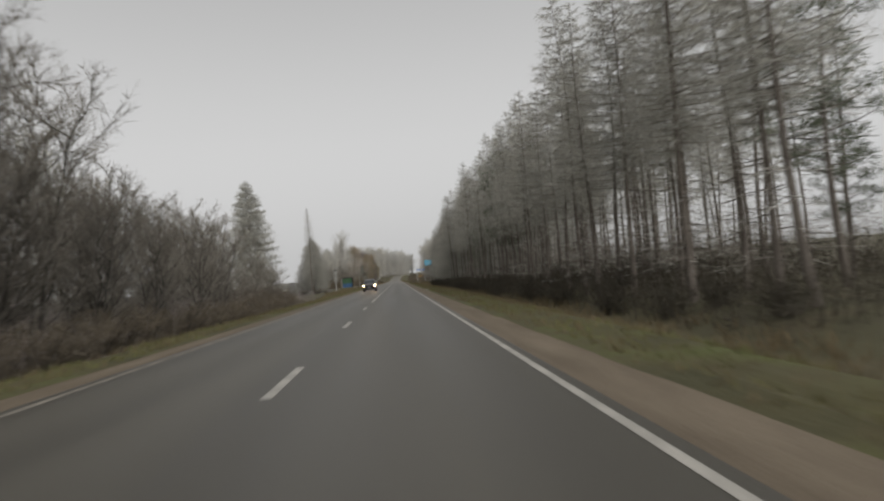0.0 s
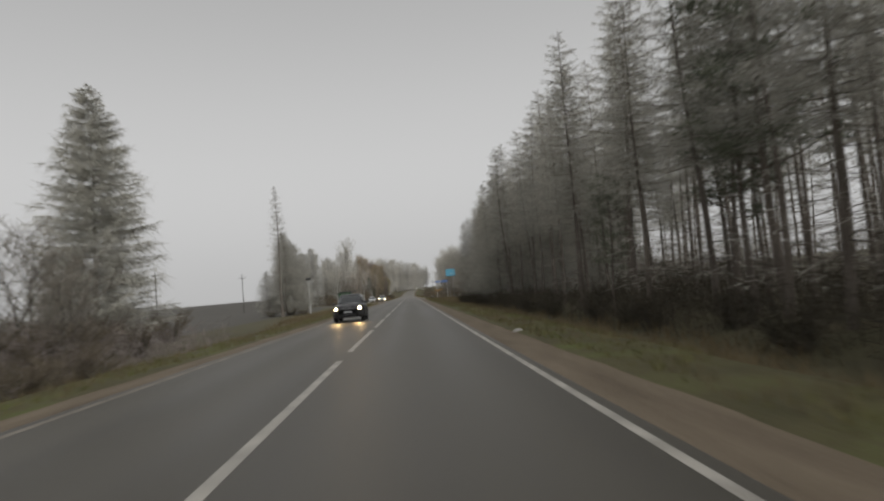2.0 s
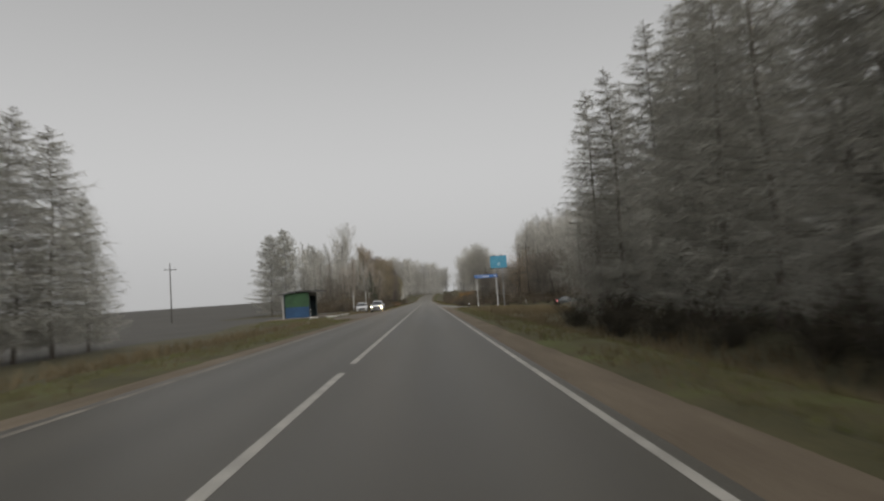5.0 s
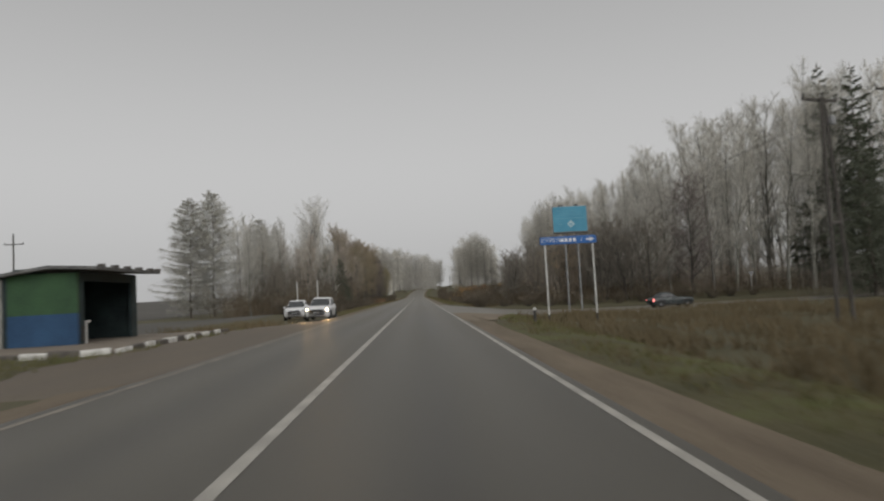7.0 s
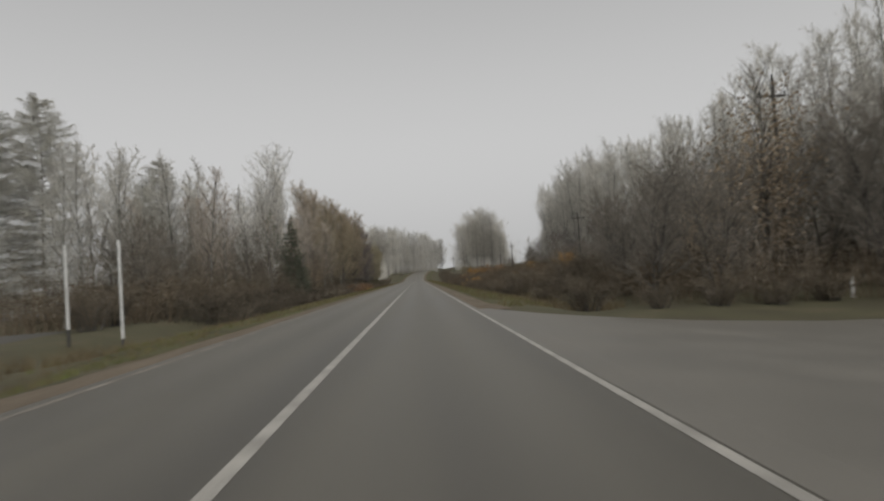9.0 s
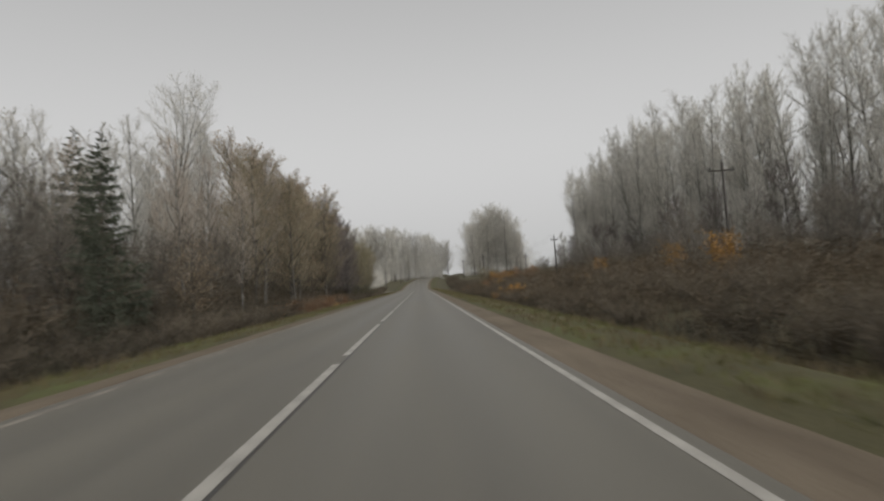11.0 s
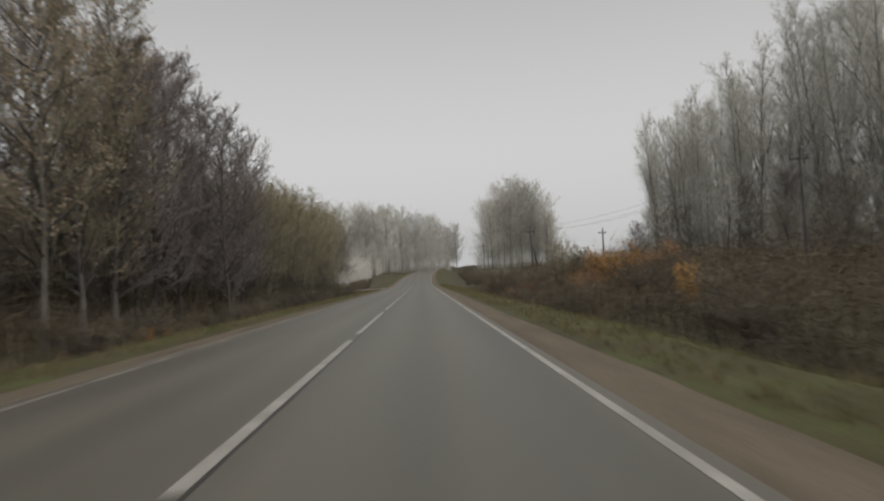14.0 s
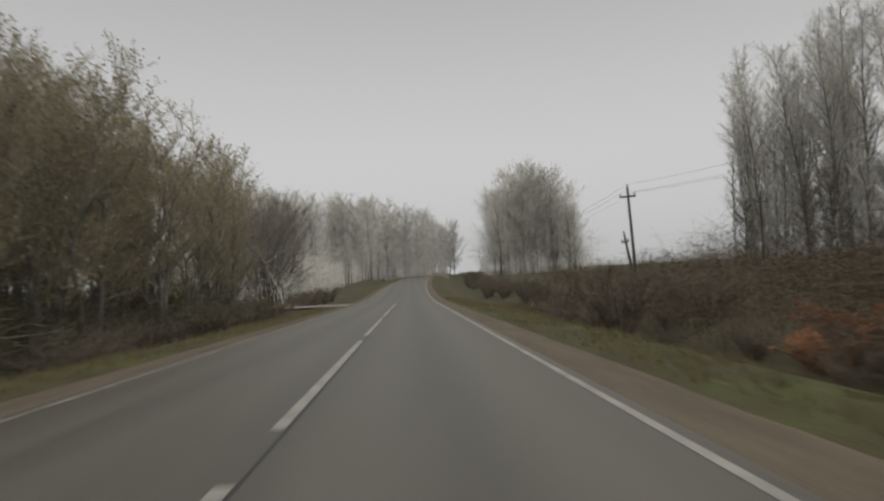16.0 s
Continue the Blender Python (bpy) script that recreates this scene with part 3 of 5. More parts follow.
def shrub(seed, height, spread, stems, twigs, leaves=0, leaf=0.12, twig_w=0.016):
    rng = random.Random(seed)
    wood, fine, foliage = Build(), Build(), Build()
    for s in range(stems):
        w = rng.uniform(0, 6.28)
        foot = polar(rng.uniform(0, 0.25) * spread, w)
        h = height * rng.uniform(0.55, 1.0)
        out = polar(spread * rng.uniform(0.25, 0.95), w + rng.gauss(0, 0.3))
        mid = foot + out * 0.35 + Vector((0, 0, h * 0.55))
        tip = foot + out + Vector((0, 0, h * rng.uniform(0.85, 1.0)))
        wood.tube([foot, mid, tip], [0.02 + 0.004 * h, 0.018, 0.004], 3)
        for c in range(twigs // stems):
            v = rng.uniform(0.15, 1)
            o = foot.lerp(mid, v / 0.5) if v < 0.5 else mid.lerp(tip, (v - 0.5) / 0.5)
            d = Vector((rng.gauss(0, 1), rng.gauss(0, 1), rng.gauss(0.6, 0.6))).normalized()
            q = o + d * height * rng.uniform(0.1, 0.26)
            fine.sliver(o, q, twig_w * rng.uniform(0.6, 1.2), rng)
            if leaves:
                for j in range(max(1, leaves // twigs)):
                    foliage.leaf(o.lerp(q, rng.random()), leaf * rng.uniform(0.6, 1.3), rng)
    return wood, fine, foliage


def leaves_on(fine, share, size, seed):
    """Withered leaves hanging at the ends of some twigs."""
    rng = random.Random(seed)
    b = Build()
    for i in range(2, len(fine.v), 3):
        if rng.random() < share:
            b.leaf(fine.v[i], size * rng.uniform(0.7, 1.3), rng)
    return b


class Kind:
    """One grown specimen, kept to be planted many times."""

    def __init__(self, name, label, category, pieces):
        self.name, self.label, self.category = name, label, category
        self.pieces = [(n, b.mesh(n, m), l) for n, b, m, l in pieces if b.f]

    def plant(self, x, y, size=1.0, turn=0.0, group="", label="", lean=(0, 0), sink=0.12, wide=1.0):
        root = new(self.name)
        root.empty_display_size = 0.5
        root.matrix_basis = pose(x, y, land(x, y) - sink, lean[0], lean[1], turn) @ Matrix.Diagonal((size * wide, size * wide, size, 1))
        for n, me, l in self.pieces:
            ob = new(n, me)
            ob.parent = root
            if l:
                ob["label"] = l
        return tagged(root, label or self.label, self.category, group)


def grown(name, label, category, made, bark, twig, crown="crown", crown_label=""):
    pieces = [("trunk", made[0], bark, ""), (crown, made[1], twig, crown_label)]
    if len(made) > 2:
        pieces.append(("branchwork", made[2], DARK_BARK if bark is BIRCH_BARK else bark, ""))
    return Kind(name, label, category, pieces)


def bush(name, label, made, twig, leaf=None):
    pieces = [("stalk", made[0], DARK_BARK, ""), ("crown", made[1], twig, "")]
    if leaf:
        pieces.append(("foliage", made[2], leaf, ""))
    return Kind(name, label, "shrub", pieces)


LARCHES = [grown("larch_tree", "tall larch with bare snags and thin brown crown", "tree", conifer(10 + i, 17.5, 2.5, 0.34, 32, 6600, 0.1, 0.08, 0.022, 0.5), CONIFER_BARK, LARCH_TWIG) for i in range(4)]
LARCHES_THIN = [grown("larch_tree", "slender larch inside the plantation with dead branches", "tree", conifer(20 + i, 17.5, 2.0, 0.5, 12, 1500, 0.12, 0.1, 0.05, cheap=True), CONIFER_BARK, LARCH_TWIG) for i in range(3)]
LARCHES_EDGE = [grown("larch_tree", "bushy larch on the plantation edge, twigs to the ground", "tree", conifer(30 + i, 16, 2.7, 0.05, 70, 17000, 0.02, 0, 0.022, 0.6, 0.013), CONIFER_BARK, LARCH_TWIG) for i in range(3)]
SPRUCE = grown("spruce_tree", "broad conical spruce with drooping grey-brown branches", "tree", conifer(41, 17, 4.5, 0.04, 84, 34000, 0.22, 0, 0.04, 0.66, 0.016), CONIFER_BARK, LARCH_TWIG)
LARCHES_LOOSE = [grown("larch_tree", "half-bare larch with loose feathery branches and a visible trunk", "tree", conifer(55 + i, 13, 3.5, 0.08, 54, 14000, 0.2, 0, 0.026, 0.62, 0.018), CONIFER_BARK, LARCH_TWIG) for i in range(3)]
SPRUCES = [grown("spruce_tree", "dark young spruce with drooping boughs", "tree", conifer(45 + i, 14, 3.1, 0.05, 26, 6500, 0.3, 0, 0.09, 0.75), CONIFER_BARK, NEEDLE) for i in range(2)]
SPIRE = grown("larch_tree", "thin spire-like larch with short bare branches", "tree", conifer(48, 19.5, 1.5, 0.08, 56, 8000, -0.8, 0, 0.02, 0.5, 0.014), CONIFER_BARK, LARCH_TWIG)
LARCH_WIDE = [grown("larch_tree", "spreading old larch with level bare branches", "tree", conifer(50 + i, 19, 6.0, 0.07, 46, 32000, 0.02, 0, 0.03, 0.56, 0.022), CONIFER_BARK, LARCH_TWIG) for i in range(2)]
PINES = [grown("pine_tree", "dark pine with clumped needles", "tree", pine(60 + i, 15, 2.6, 0.3, 34, 5600), CONIFER_BARK, NEEDLE) for i in range(2)]
ASPENS = [grown("aspen_tree", "bare grey aspen with upswept branches", "tree", broadleaf(70 + i, 18, 3.7, 0.13, 36, 6500, 1.5, rng_lean, 1, 0.02), ASPEN_BARK, TWIG) for i, rng_lean in enumerate((0.5, 1.8, 0.9, 2.8))]
ASPENS_TALL = [grown("aspen_tree", "very tall bare aspen with an uneven upswept crown", "tree", broadleaf(75 + i, 29, 5.8, 0.12, 38, 9500, 1.9, far_lean, 1, 0.026, 0.38), ASPEN_BARK, TWIG) for i, far_lean in enumerate((0.6, 2.6, 1.4, 3.6, 2.0))]
BIRCHES_TALL = [grown("birch_tree", "tall slender birch with thin hanging twigs", "tree", broadleaf(86 + i, 27, 3.6, 0.26, 34, 4200, 1.5, 1.2, 1, 0.02, 0.3), BIRCH_BARK, TWIG) for i in range(3)]
ASPENS_THIN = [grown("slim_tree", "slim bare tree deep in the wood", "tree", broadleaf(80 + i, 16, 3.4, 0.16, 24, 2200, 1.3, 0.8, 1, 0.05), BARK, TWIG) for i in range(3)]
BIRCHES = [grown("birch_tree", "birch with white trunk and fine brown twigs", "tree", broadleaf(90 + i, 15, 3.1, 0.2, 36, 5600, 1.3, 0.6, 1, 0.022), BIRCH_BARK, TWIG_RED) for i in range(3)]
BIRCHES_LEAFY = []
for i in range(3):
    made = broadleaf(94 + i, 15, 3.4, 0.12, 40, 6000, 1.0, 0.6, 1, 0.022)
    BIRCHES_LEAFY.append(Kind("birch_tree", "birch still holding withered olive-brown leaves", "tree", [("trunk", made[0], BARK, ""), ("branchwork", made[2], DARK_BARK, ""), ("crown", made[1], TWIG_OLIVE, ""), ("foliage", leaves_on(made[1], 0.42, 0.13, i), LEAF_OLIVE, "")]))
POPLAR = grown("poplar_tree", "tall forked poplar with bare fan-like branches", "tree", broadleaf(190, 28, 8.0, 0.16, 60, 11000, 1.15, 1.0, 2, 0.03), DARK_BARK, TWIG)
ALDERS = [grown("alder_tree", "dark alder with dense purplish twigs", "tree", broadleaf(100 + i, 14.5, 3.4, 0.08, 44, 8000, 0.7, 0.4, 1, 0.03), DARK_BARK, TWIG_DARK) for i in range(2)]
WILLOWS = []
for i in range(3):
    made = broadleaf(110 + i, 11.5, 4.0, 0.08, 60, 8400, 1.2, 0.3, 5, 0.022)
    WILLOWS.append(Kind("willow_tree", "many-stemmed willow with thinning olive leaves", "tree", [("trunk", made[0], BARK, ""), ("branchwork", made[2], BARK, ""), ("crown", made[1], TWIG_OLIVE, ""), ("foliage", leaves_on(made[1], 0.42, 0.12, 7 + i), LEAF_WILLOW, "")]))
WILLOW_BRUSH = material("olive_brushwood", (0.085, 0.078, 0.045), (0.15, 0.138, 0.085), 0.6, 0.95, 0, 8)
THICKETS = [grown("tree", "many-stemmed bare tree with tangled twigs", "tree", broadleaf(120 + i, 10, 3.6, 0.08, 48, 8600, 0.8, 0.5, 3, 0.024), DARK_BARK, THICKET_TWIG) for i in range(3)]
ROUND_TREES = [grown("lime_tree", "tall bare tree with a broad rounded crown", "tree", broadleaf(180 + i, 26, 8.2, 0.1, 60, 9500, 0.95, 1.0, 1, 0.045, 0.2), BARK, TWIG) for i in range(3)]
MAPLE_WOOD = broadleaf(170, 9, 2.4, 0.2, 30, 600, 1.2)
LEAF_FADED = material("faded_orange_leaves", (0.172, 0.137, 0.096), (0.285, 0.228, 0.162), 0.9, 0.8, 0, 12, vary=0.2, thin=0.6)
MAPLE = Kind("maple_tree", "small maple holding faded orange-brown leaves", "tree", [("trunk", MAPLE_WOOD[0], BARK, ""), ("branchwork", MAPLE_WOOD[2], DARK_BARK, ""), ("crown", shrub(171, 8.8, 2.6, 34, 900, 2700, 0.15)[2], LEAF_FADED, "")])
MAPLE_OCHRE = Kind("maple_tree", "young maple holding orange leaves", "tree", [("trunk", MAPLE_WOOD[0], BARK, ""), ("branchwork", MAPLE_WOOD[2], DARK_BARK, ""), ("crown", shrub(172, 8.8, 2.6, 34, 700, 2600, 0.3)[2], LEAF_OCHRE, "")])
BUSHES_BLACK = [bush("bush", "near-black bush under the larches, their shade in its colour", shrub(145 + i, 2.4, 2.0, 24, 2300, 0, 0.1, 0.02), DARK_BRUSH) for i in range(2)]
BUSHES_DARK = [bush("bush", "dense dark roadside bush", shrub(140 + i, 2.4, 2.0, 26, 2600, 0, 0.1, 0.02), BUSH_TWIG) for i in range(2)]
BUSHES_BROWN = [bush("bush", "bush with withered brown leaves", shrub(150 + i, 2.3, 1.7, 22, 1100, 5000, 0.1), TWIG_RED, LEAF_BROWN) for i in range(2)]
BUSH_OCHRE = [bush("bush", "bush in yellow-ochre autumn leaf", shrub(160 + i, 2.6, 1.7, 22, 1000, 5000, 0.105), TWIG_RED, LEAF_OCHRE) for i in range(2)]
BUSH_RUST = bush("bush", "low bush in rust-red autumn leaf", shrub(165, 1.7, 1.9, 22, 900, 3600, 0.1), TWIG_RED, LEAF_RUST)

rnd = random.Random(5)


def any_of(kinds):
    return rnd.choice(kinds)


def row(kinds, x, y0, y1, gap, size=(0.85, 1.1), jitter=0.8, group="", skip=0.0, lean=2.0, wide=1.0):
    y = y0
    while y < y1:
        if rnd.random() >= skip:
            any_of(kinds).plant(x + rnd.gauss(0, jitter) + bend(y), y + rnd.uniform(-0.4, 0.4) * gap, rnd.uniform(*size), rnd.uniform(0, 360), group, lean=(rnd.gauss(0, lean), rnd.gauss(0, lean)), wide=wide)
        y += gap


# larch plantation beside the first stretch
G = "larches of the plantation"
row(LARCHES, 13.2, 17, 126, 3.1, (0.88, 1.05), 0.5, G, lean=1)
row(LARCHES[:2] + LARCHES_THIN, 16.8, 27, 165, 3.6, (0.92, 1.1), 0.6, G, lean=1)
row(LARCHES_THIN, 20.5, 34, 165, 3.6, (0.9, 1.1), 0.8, G, lean=1)
row(LARCHES_EDGE, 16.6, 100, 130, 4.6, (0.85, 1.0), 0.6, G, lean=1)
row(LARCHES_EDGE, 13.6, 126, 165, 2.9, (0.86, 1.02), 0.7, G, lean=1, wide=1.25)
for x, y, s in ((15.2, 167, 0.95), (18.5, 168.5, 1.0), (22.5, 167, 1.0), (27, 169, 1.02), (32, 168, 1.0)):
    any_of(LARCHES_EDGE).plant(x, y, s, rnd.uniform(0, 360), G)
for x, y, s in ((18.8, 23.5, 0.9), (14.3, 71, 1.0), (15.5, 76, 0.85), (12.6, 84, 0.5), (23, 29, 0.6)):
    any_of(PINES).plant(x, y, s, rnd.uniform(0, 360), "pines among the larches")
row(LARCHES_THIN, 25, 36, 100, 6.0, (0.9, 1.1), 1.4, G, lean=1)
row(LARCHES, 24.5, 100, 166, 4.4, (0.9, 1.05), 1.2, G, lean=1)
row(LARCHES_THIN, 29.5, 44, 168, 4.2, (0.9, 1.05), 1.4, G, lean=1)
row(LARCHES_THIN, 34.5, 52, 120, 4.6, (0.85, 1.05), 1.6, G, lean=1)
row(LARCHES_THIN, 40, 62, 120, 5.0, (0.85, 1.05), 1.8, G, lean=1)
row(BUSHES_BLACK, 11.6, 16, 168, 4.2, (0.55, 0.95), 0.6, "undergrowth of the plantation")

# thicket and single conifers on the other side
G = "roadside thicket"
row(THICKETS, -12.2, 9, 21, 3.6, (1.08, 1.2), 0.7, G)
row(THICKETS, -12.5, 22, 58, 4.0, (0.72, 0.84), 0.7, G)
row(THICKETS, -17, 9, 26, 4.4, (1.1, 1.25), 1.2, G)
row(THICKETS, -17, 26, 72, 4.8, (0.76, 0.9), 1.2, G)
row(THICKETS, -14.5, 58, 82, 3.2, (0.36, 0.5), 0.9, G)
row(ASPENS_THIN, -22, 12, 62, 4.6, (0.75, 0.9), 1.5, G)
row(BUSHES_DARK, -10.0, 8, 74, 2.6, (0.75, 1.1), 0.4, "thicket bushes")
row(BUSHES_DARK, -13, 56, 84, 3.4, (0.8, 1.1), 0.8, "thicket bushes")
row(BUSHES_DARK, -16, 62, 96, 4.0, (0.9, 1.2), 1.2, "thicket bushes")
SPRUCE.plant(-18.5, 92.9, 1.05, 40, wide=1.12)
THICKETS[0].plant(-15.5, 80, 0.62, 120, "roadside thicket")
THICKETS[1].plant(-23.5, 84, 0.8, 20, "roadside thicket")
for k, (x, y, s) in enumerate(((-12.4, 23.6, 1.15), (-12.9, 26.8, 1.12), (-15.6, 25.2, 1.2))):
    THICKETS[k].plant(x, y, s, 70 * k, "roadside thicket")
G = "larches by the field"
SPIRE.plant(-16.9, 145.0, 1.0, 10, G, wide=1.4)
LARCHES_LOOSE[0].plant(-16.6, 147.2, 0.98, 200, G)
LARCHES_LOOSE[1].plant(-17.6, 153.0, 1.03, 90, G)
LARCHES_LOOSE[2].plant(-16.9, 158.4, 0.92, 140, G, wide=1.1)
LARCHES_LOOSE[0].plant(-17.4, 162.5, 0.7, 300, G)
LARCHES_LOOSE[1].plant(-19.6, 148.0, 0.55, 30, G, wide=1.2)
LARCHES_LOOSE[2].plant(-17.0, 150.2, 0.86, 250, G)
LARCHES_LOOSE[0].plant(-17.2, 155.8, 0.94, 60, G)
for x, y, s in ((-16, 147.5, 0.6), (-14.5, 149, 0.5), (-19, 147, 0.55)):
    any_of(BUSHES_DARK).plant(x, y, s, rnd.uniform(0, 360), "bushes under the larches")

# wood beyond the bus stop
LARCH_WIDE[0].plant(-33.3, 288.6, 1.16, 15)
LARCH_WIDE[1].plant(-36.3, 286.0, 1.07, 130)
LARCH_WIDE[0].plant(-30.2, 309, 1.02, 250)
LARCH_WIDE[1].plant(-27, 296, 0.75, 50)
G = "trees of the mixed wood"
row(BIRCHES + ASPENS, -24, 274, 322, 3.8, (0.7, 0.85), 1.6, G)
row(BIRCHES + ASPENS_THIN, -18.5, 284, 322, 3.8, (0.72, 0.85), 1.4, G)
row(ASPENS_TALL, -30, 366, 380, 4.4, (0.8, 0.92), 1.4, G)
POPLAR.plant(-30.0, 357.5, 1.0, 30)
row(ASPENS, -27, 326, 350, 4.4, (0.66, 0.8), 1.4, G)
row(ASPENS[:2] + BIRCHES, -19, 322, 348, 4.2, (0.72, 0.86), 1.4, G)
for x, y, s in ((-14.2, 309.5, 0.8), (-17.6, 313.5, 0.9), (-12.6, 305.5, 0.45)):
    any_of(SPRUCES).plant(x, y, s, rnd.uniform(0, 360), "spruces at the edge of the mixed wood")
MAPLE.plant(-13.0, 318.5, 0.78, 200)
row(BIRCHES, -14.8, 322, 336, 3.6, (0.75, 0.9), 0.9, G)
row(BIRCHES + BIRCHES_LEAFY, -13.8, 338, 366, 2.9, (0.9, 1.05), 0.9, G)
row(BIRCHES_LEAFY + BIRCHES, -19.2, 352, 376, 3.2, (1.3, 1.48), 1.0, G)
row(ASPENS_THIN, -23, 346, 440, 4.0, (0.85, 1.0), 1.6, G)
row(ASPENS_THIN, -30, 290, 440, 4.6, (0.95, 1.15), 2.0, G)
row(BIRCHES_LEAFY, -13.6, 366, 384, 3.0, (1.0, 1.15), 0.7, G)
row(ALDERS, -13.0, 382, 408, 3.4, (0.92, 1.08), 0.7, "alders at the wood's edge")
row(ALDERS, -17.5, 374, 402, 4.0, (1.15, 1.28), 1.0, "alders at the wood's edge")
row(WILLOWS, -13.2, 409, 453, 3.8, (0.9, 1.06), 0.6, "willows at the lane")
row(WILLOWS, -18.4, 408, 454, 4.4, (0.98, 1.12), 1.0, "willows at the lane")
row(THICKETS, -16.5, 300, 404, 3.4, (0.5, 0.72), 1.0, "lower storey of the mixed wood")
row(THICKETS, -23, 280, 400, 4.0, (0.7, 1.0), 1.4, "lower storey of the mixed wood")
row(BUSHES_DARK, -9.9, 268, 452, 3.6, (0.65, 1.0), 0.5, "bushes along the wood", 0.1)
row(BUSHES_BROWN, -9.7, 334, 366, 2.2, (0.6, 0.95), 0.5, "brown bushes along the wood")
row(BUSHES_DARK, -15, 262, 300, 3.6, (0.9, 1.3), 1.5, "bushes along the wood")
for x, y, s in ((-9.0, 352, 0.6), (-9.2, 377, 0.5)):
    any_of(BUSH_OCHRE).plant(x, y, s, rnd.uniform(0, 360), "ochre bushes")
BUSHES_DARK[0].plant(-10.4, 455, 1.25, 30, "willow bushes")

# beyond the lane, climbing the hill
G = "trees beyond the lane"
row(BUSHES_DARK, -11, 472, 500, 3.6, (0.8, 1.1), 0.8, "hedge beyond the lane")
row(THICKETS, -18, 476, 500, 3.6, (1.15, 1.4), 1.5, G)
row(ASPENS_THIN + BIRCHES, -24, 480, 530, 3.0, (1.0, 1.2), 2.5, G)
row(ASPENS_THIN, -32, 478, 560, 3.6, (1.1, 1.3), 3, G)
row(ASPENS_THIN, -13, 540, 600, 5.0, (0.6, 0.8), 1.5, G)
for k in range(38):
    # the wood closes the view where the road swings away
    x = -52 + 1.9 * k
    any_of(ROUND_TREES).plant(x + rnd.gauss(0, 0.8), 606 + 0.9 * max(x + 8, 0) + rnd.uniform(0, 24), max(1.1 - 0.01 * max(x + 20, 0), 0.6) * rnd.uniform(0.82, 1.02), rnd.uniform(0, 360), "wood where the road swings away")

# tall wood behind the junction and the power line, set well back from the road
G = "trees of the far wood"
row(ASPENS_TALL, 50.5, 284, 404, 4.2, (0.84, 1.0), 1.6, G, 0.08)
row(ASPENS_TALL, 56, 288, 404, 5.2, (0.9, 1.06), 1.8, G)
for y in np.arange(404, 512, 3.8):
    x = 51.5 + 0.085 * (y - 404)
    if not 446 < y < 453:
        any_of(ASPENS_TALL).plant(x + rnd.gauss(0, 1.3), y + rnd.uniform(-1, 1), rnd.uniform(0.98, 1.22), rnd.uniform(0, 360), G)
    any_of(ASPENS_TALL).plant(x + 7 + rnd.gauss(0, 1.5), y + rnd.uniform(-1, 1), rnd.uniform(1.0, 1.22), rnd.uniform(0, 360), G)
for x, y, s in ((61.5, 511, 1.12), (63.5, 507, 1.1), (64.5, 516, 1.22), (66.5, 521, 1.3), (69, 518, 1.25), (62.8, 519, 1.0), (72, 523, 1.2), (67, 512, 1.25)):
    BIRCHES_TALL[int(x) % 3].plant(x, y, s, 37 * x % 360, G)
row(ASPENS_THIN, 63, 290, 500, 5.5, (1.4, 1.7), 2.0, G)
row(ASPENS_THIN + THICKETS, 45, 286, 466, 3.6, (0.5, 0.85), 2.5, "young trees before the wood", 0.1)
row(ALDERS + ASPENS[:2], 48, 288, 488, 4.4, (0.6, 0.95), 1.4, "lower storey of the far wood")
row(THICKETS, 36, 290, 440, 7.0, (0.5, 0.75), 3.0, "young trees before the wood", 0.25)
row(THICKETS, 27, 284, 330, 5.0, (0.5, 0.75), 1.6, "young trees before the wood", 0.2)
for r in range(4):
    x = 13.0 + 1.3 * r
    while x < 66:
        high = float(np.interp(x, (14, 30, 38, 50, 66), (6.5, 11.0, 17.0, 26.0, 29.0))) * rnd.uniform(0.86, 1.06)
        kinds = THICKETS if high < 10.5 else (ASPENS_TALL if high > 20 else ALDERS + ASPENS[:3] + ASPENS_THIN if r < 2 else ASPENS_THIN)
        tall = 10 if high < 10.5 else (29 if high > 20 else 16.5)
        if r == 0 and 18.8 < x < 24.2:
            x += 2.0
            continue
        any_of(kinds).plant(x, 258.5 + 6 * r + rnd.gauss(0, 1.2), high / tall, rnd.uniform(0, 360), G, wide=1.1)
        x += 3.0 + 0.4 * r
for x, y, s in ((15.1, 412.7, 0.42), (17.4, 413.8, 0.37)):
    WILLOWS[int(y) % 3].plant(x, y, s, 60 * x, "young willows by the ditch")
MAPLE.plant(16.8, 260.6, 0.75, 30)
MAPLE.plant(21.6, 262.5, 1.38, 140)
for x, y, s in ((57.2, 260.5, 2.16), (58.8, 256.6, 2.08), (63, 254, 1.9), (67, 250, 2.1), (70, 246, 2.0), (46, 238, 1.2)):
    any_of(SPRUCES).plant(x, y, s, rnd.uniform(0, 360), "tall spruces")
row(ASPENS_THIN, 48, 186, 232, 4.4, (1.05, 1.25), 2, "trees behind the pole line")
row(LARCHES_THIN, 54, 180, 250, 4.4, (1.1, 1.35), 2, "trees behind the pole line")
row(BUSHES_DARK, 11.8, 264, 452, 4.0, (0.6, 0.9), 1.0, "bushes along the ditch")
for y0, y1 in ((262, 342), (364, 398), (424, 452)):
    row(BUSHES_DARK, 15.5, y0, y1, 5.0, (0.9, 1.25), 1.1, "bushes along the ditch")
for x in np.arange(9, 44, 2.8):
    any_of(BUSHES_DARK).plant(x, 254.5 + rnd.gauss(0, 0.7), rnd.uniform(0.55, 0.9), rnd.uniform(0, 360), "bushes along the side road")
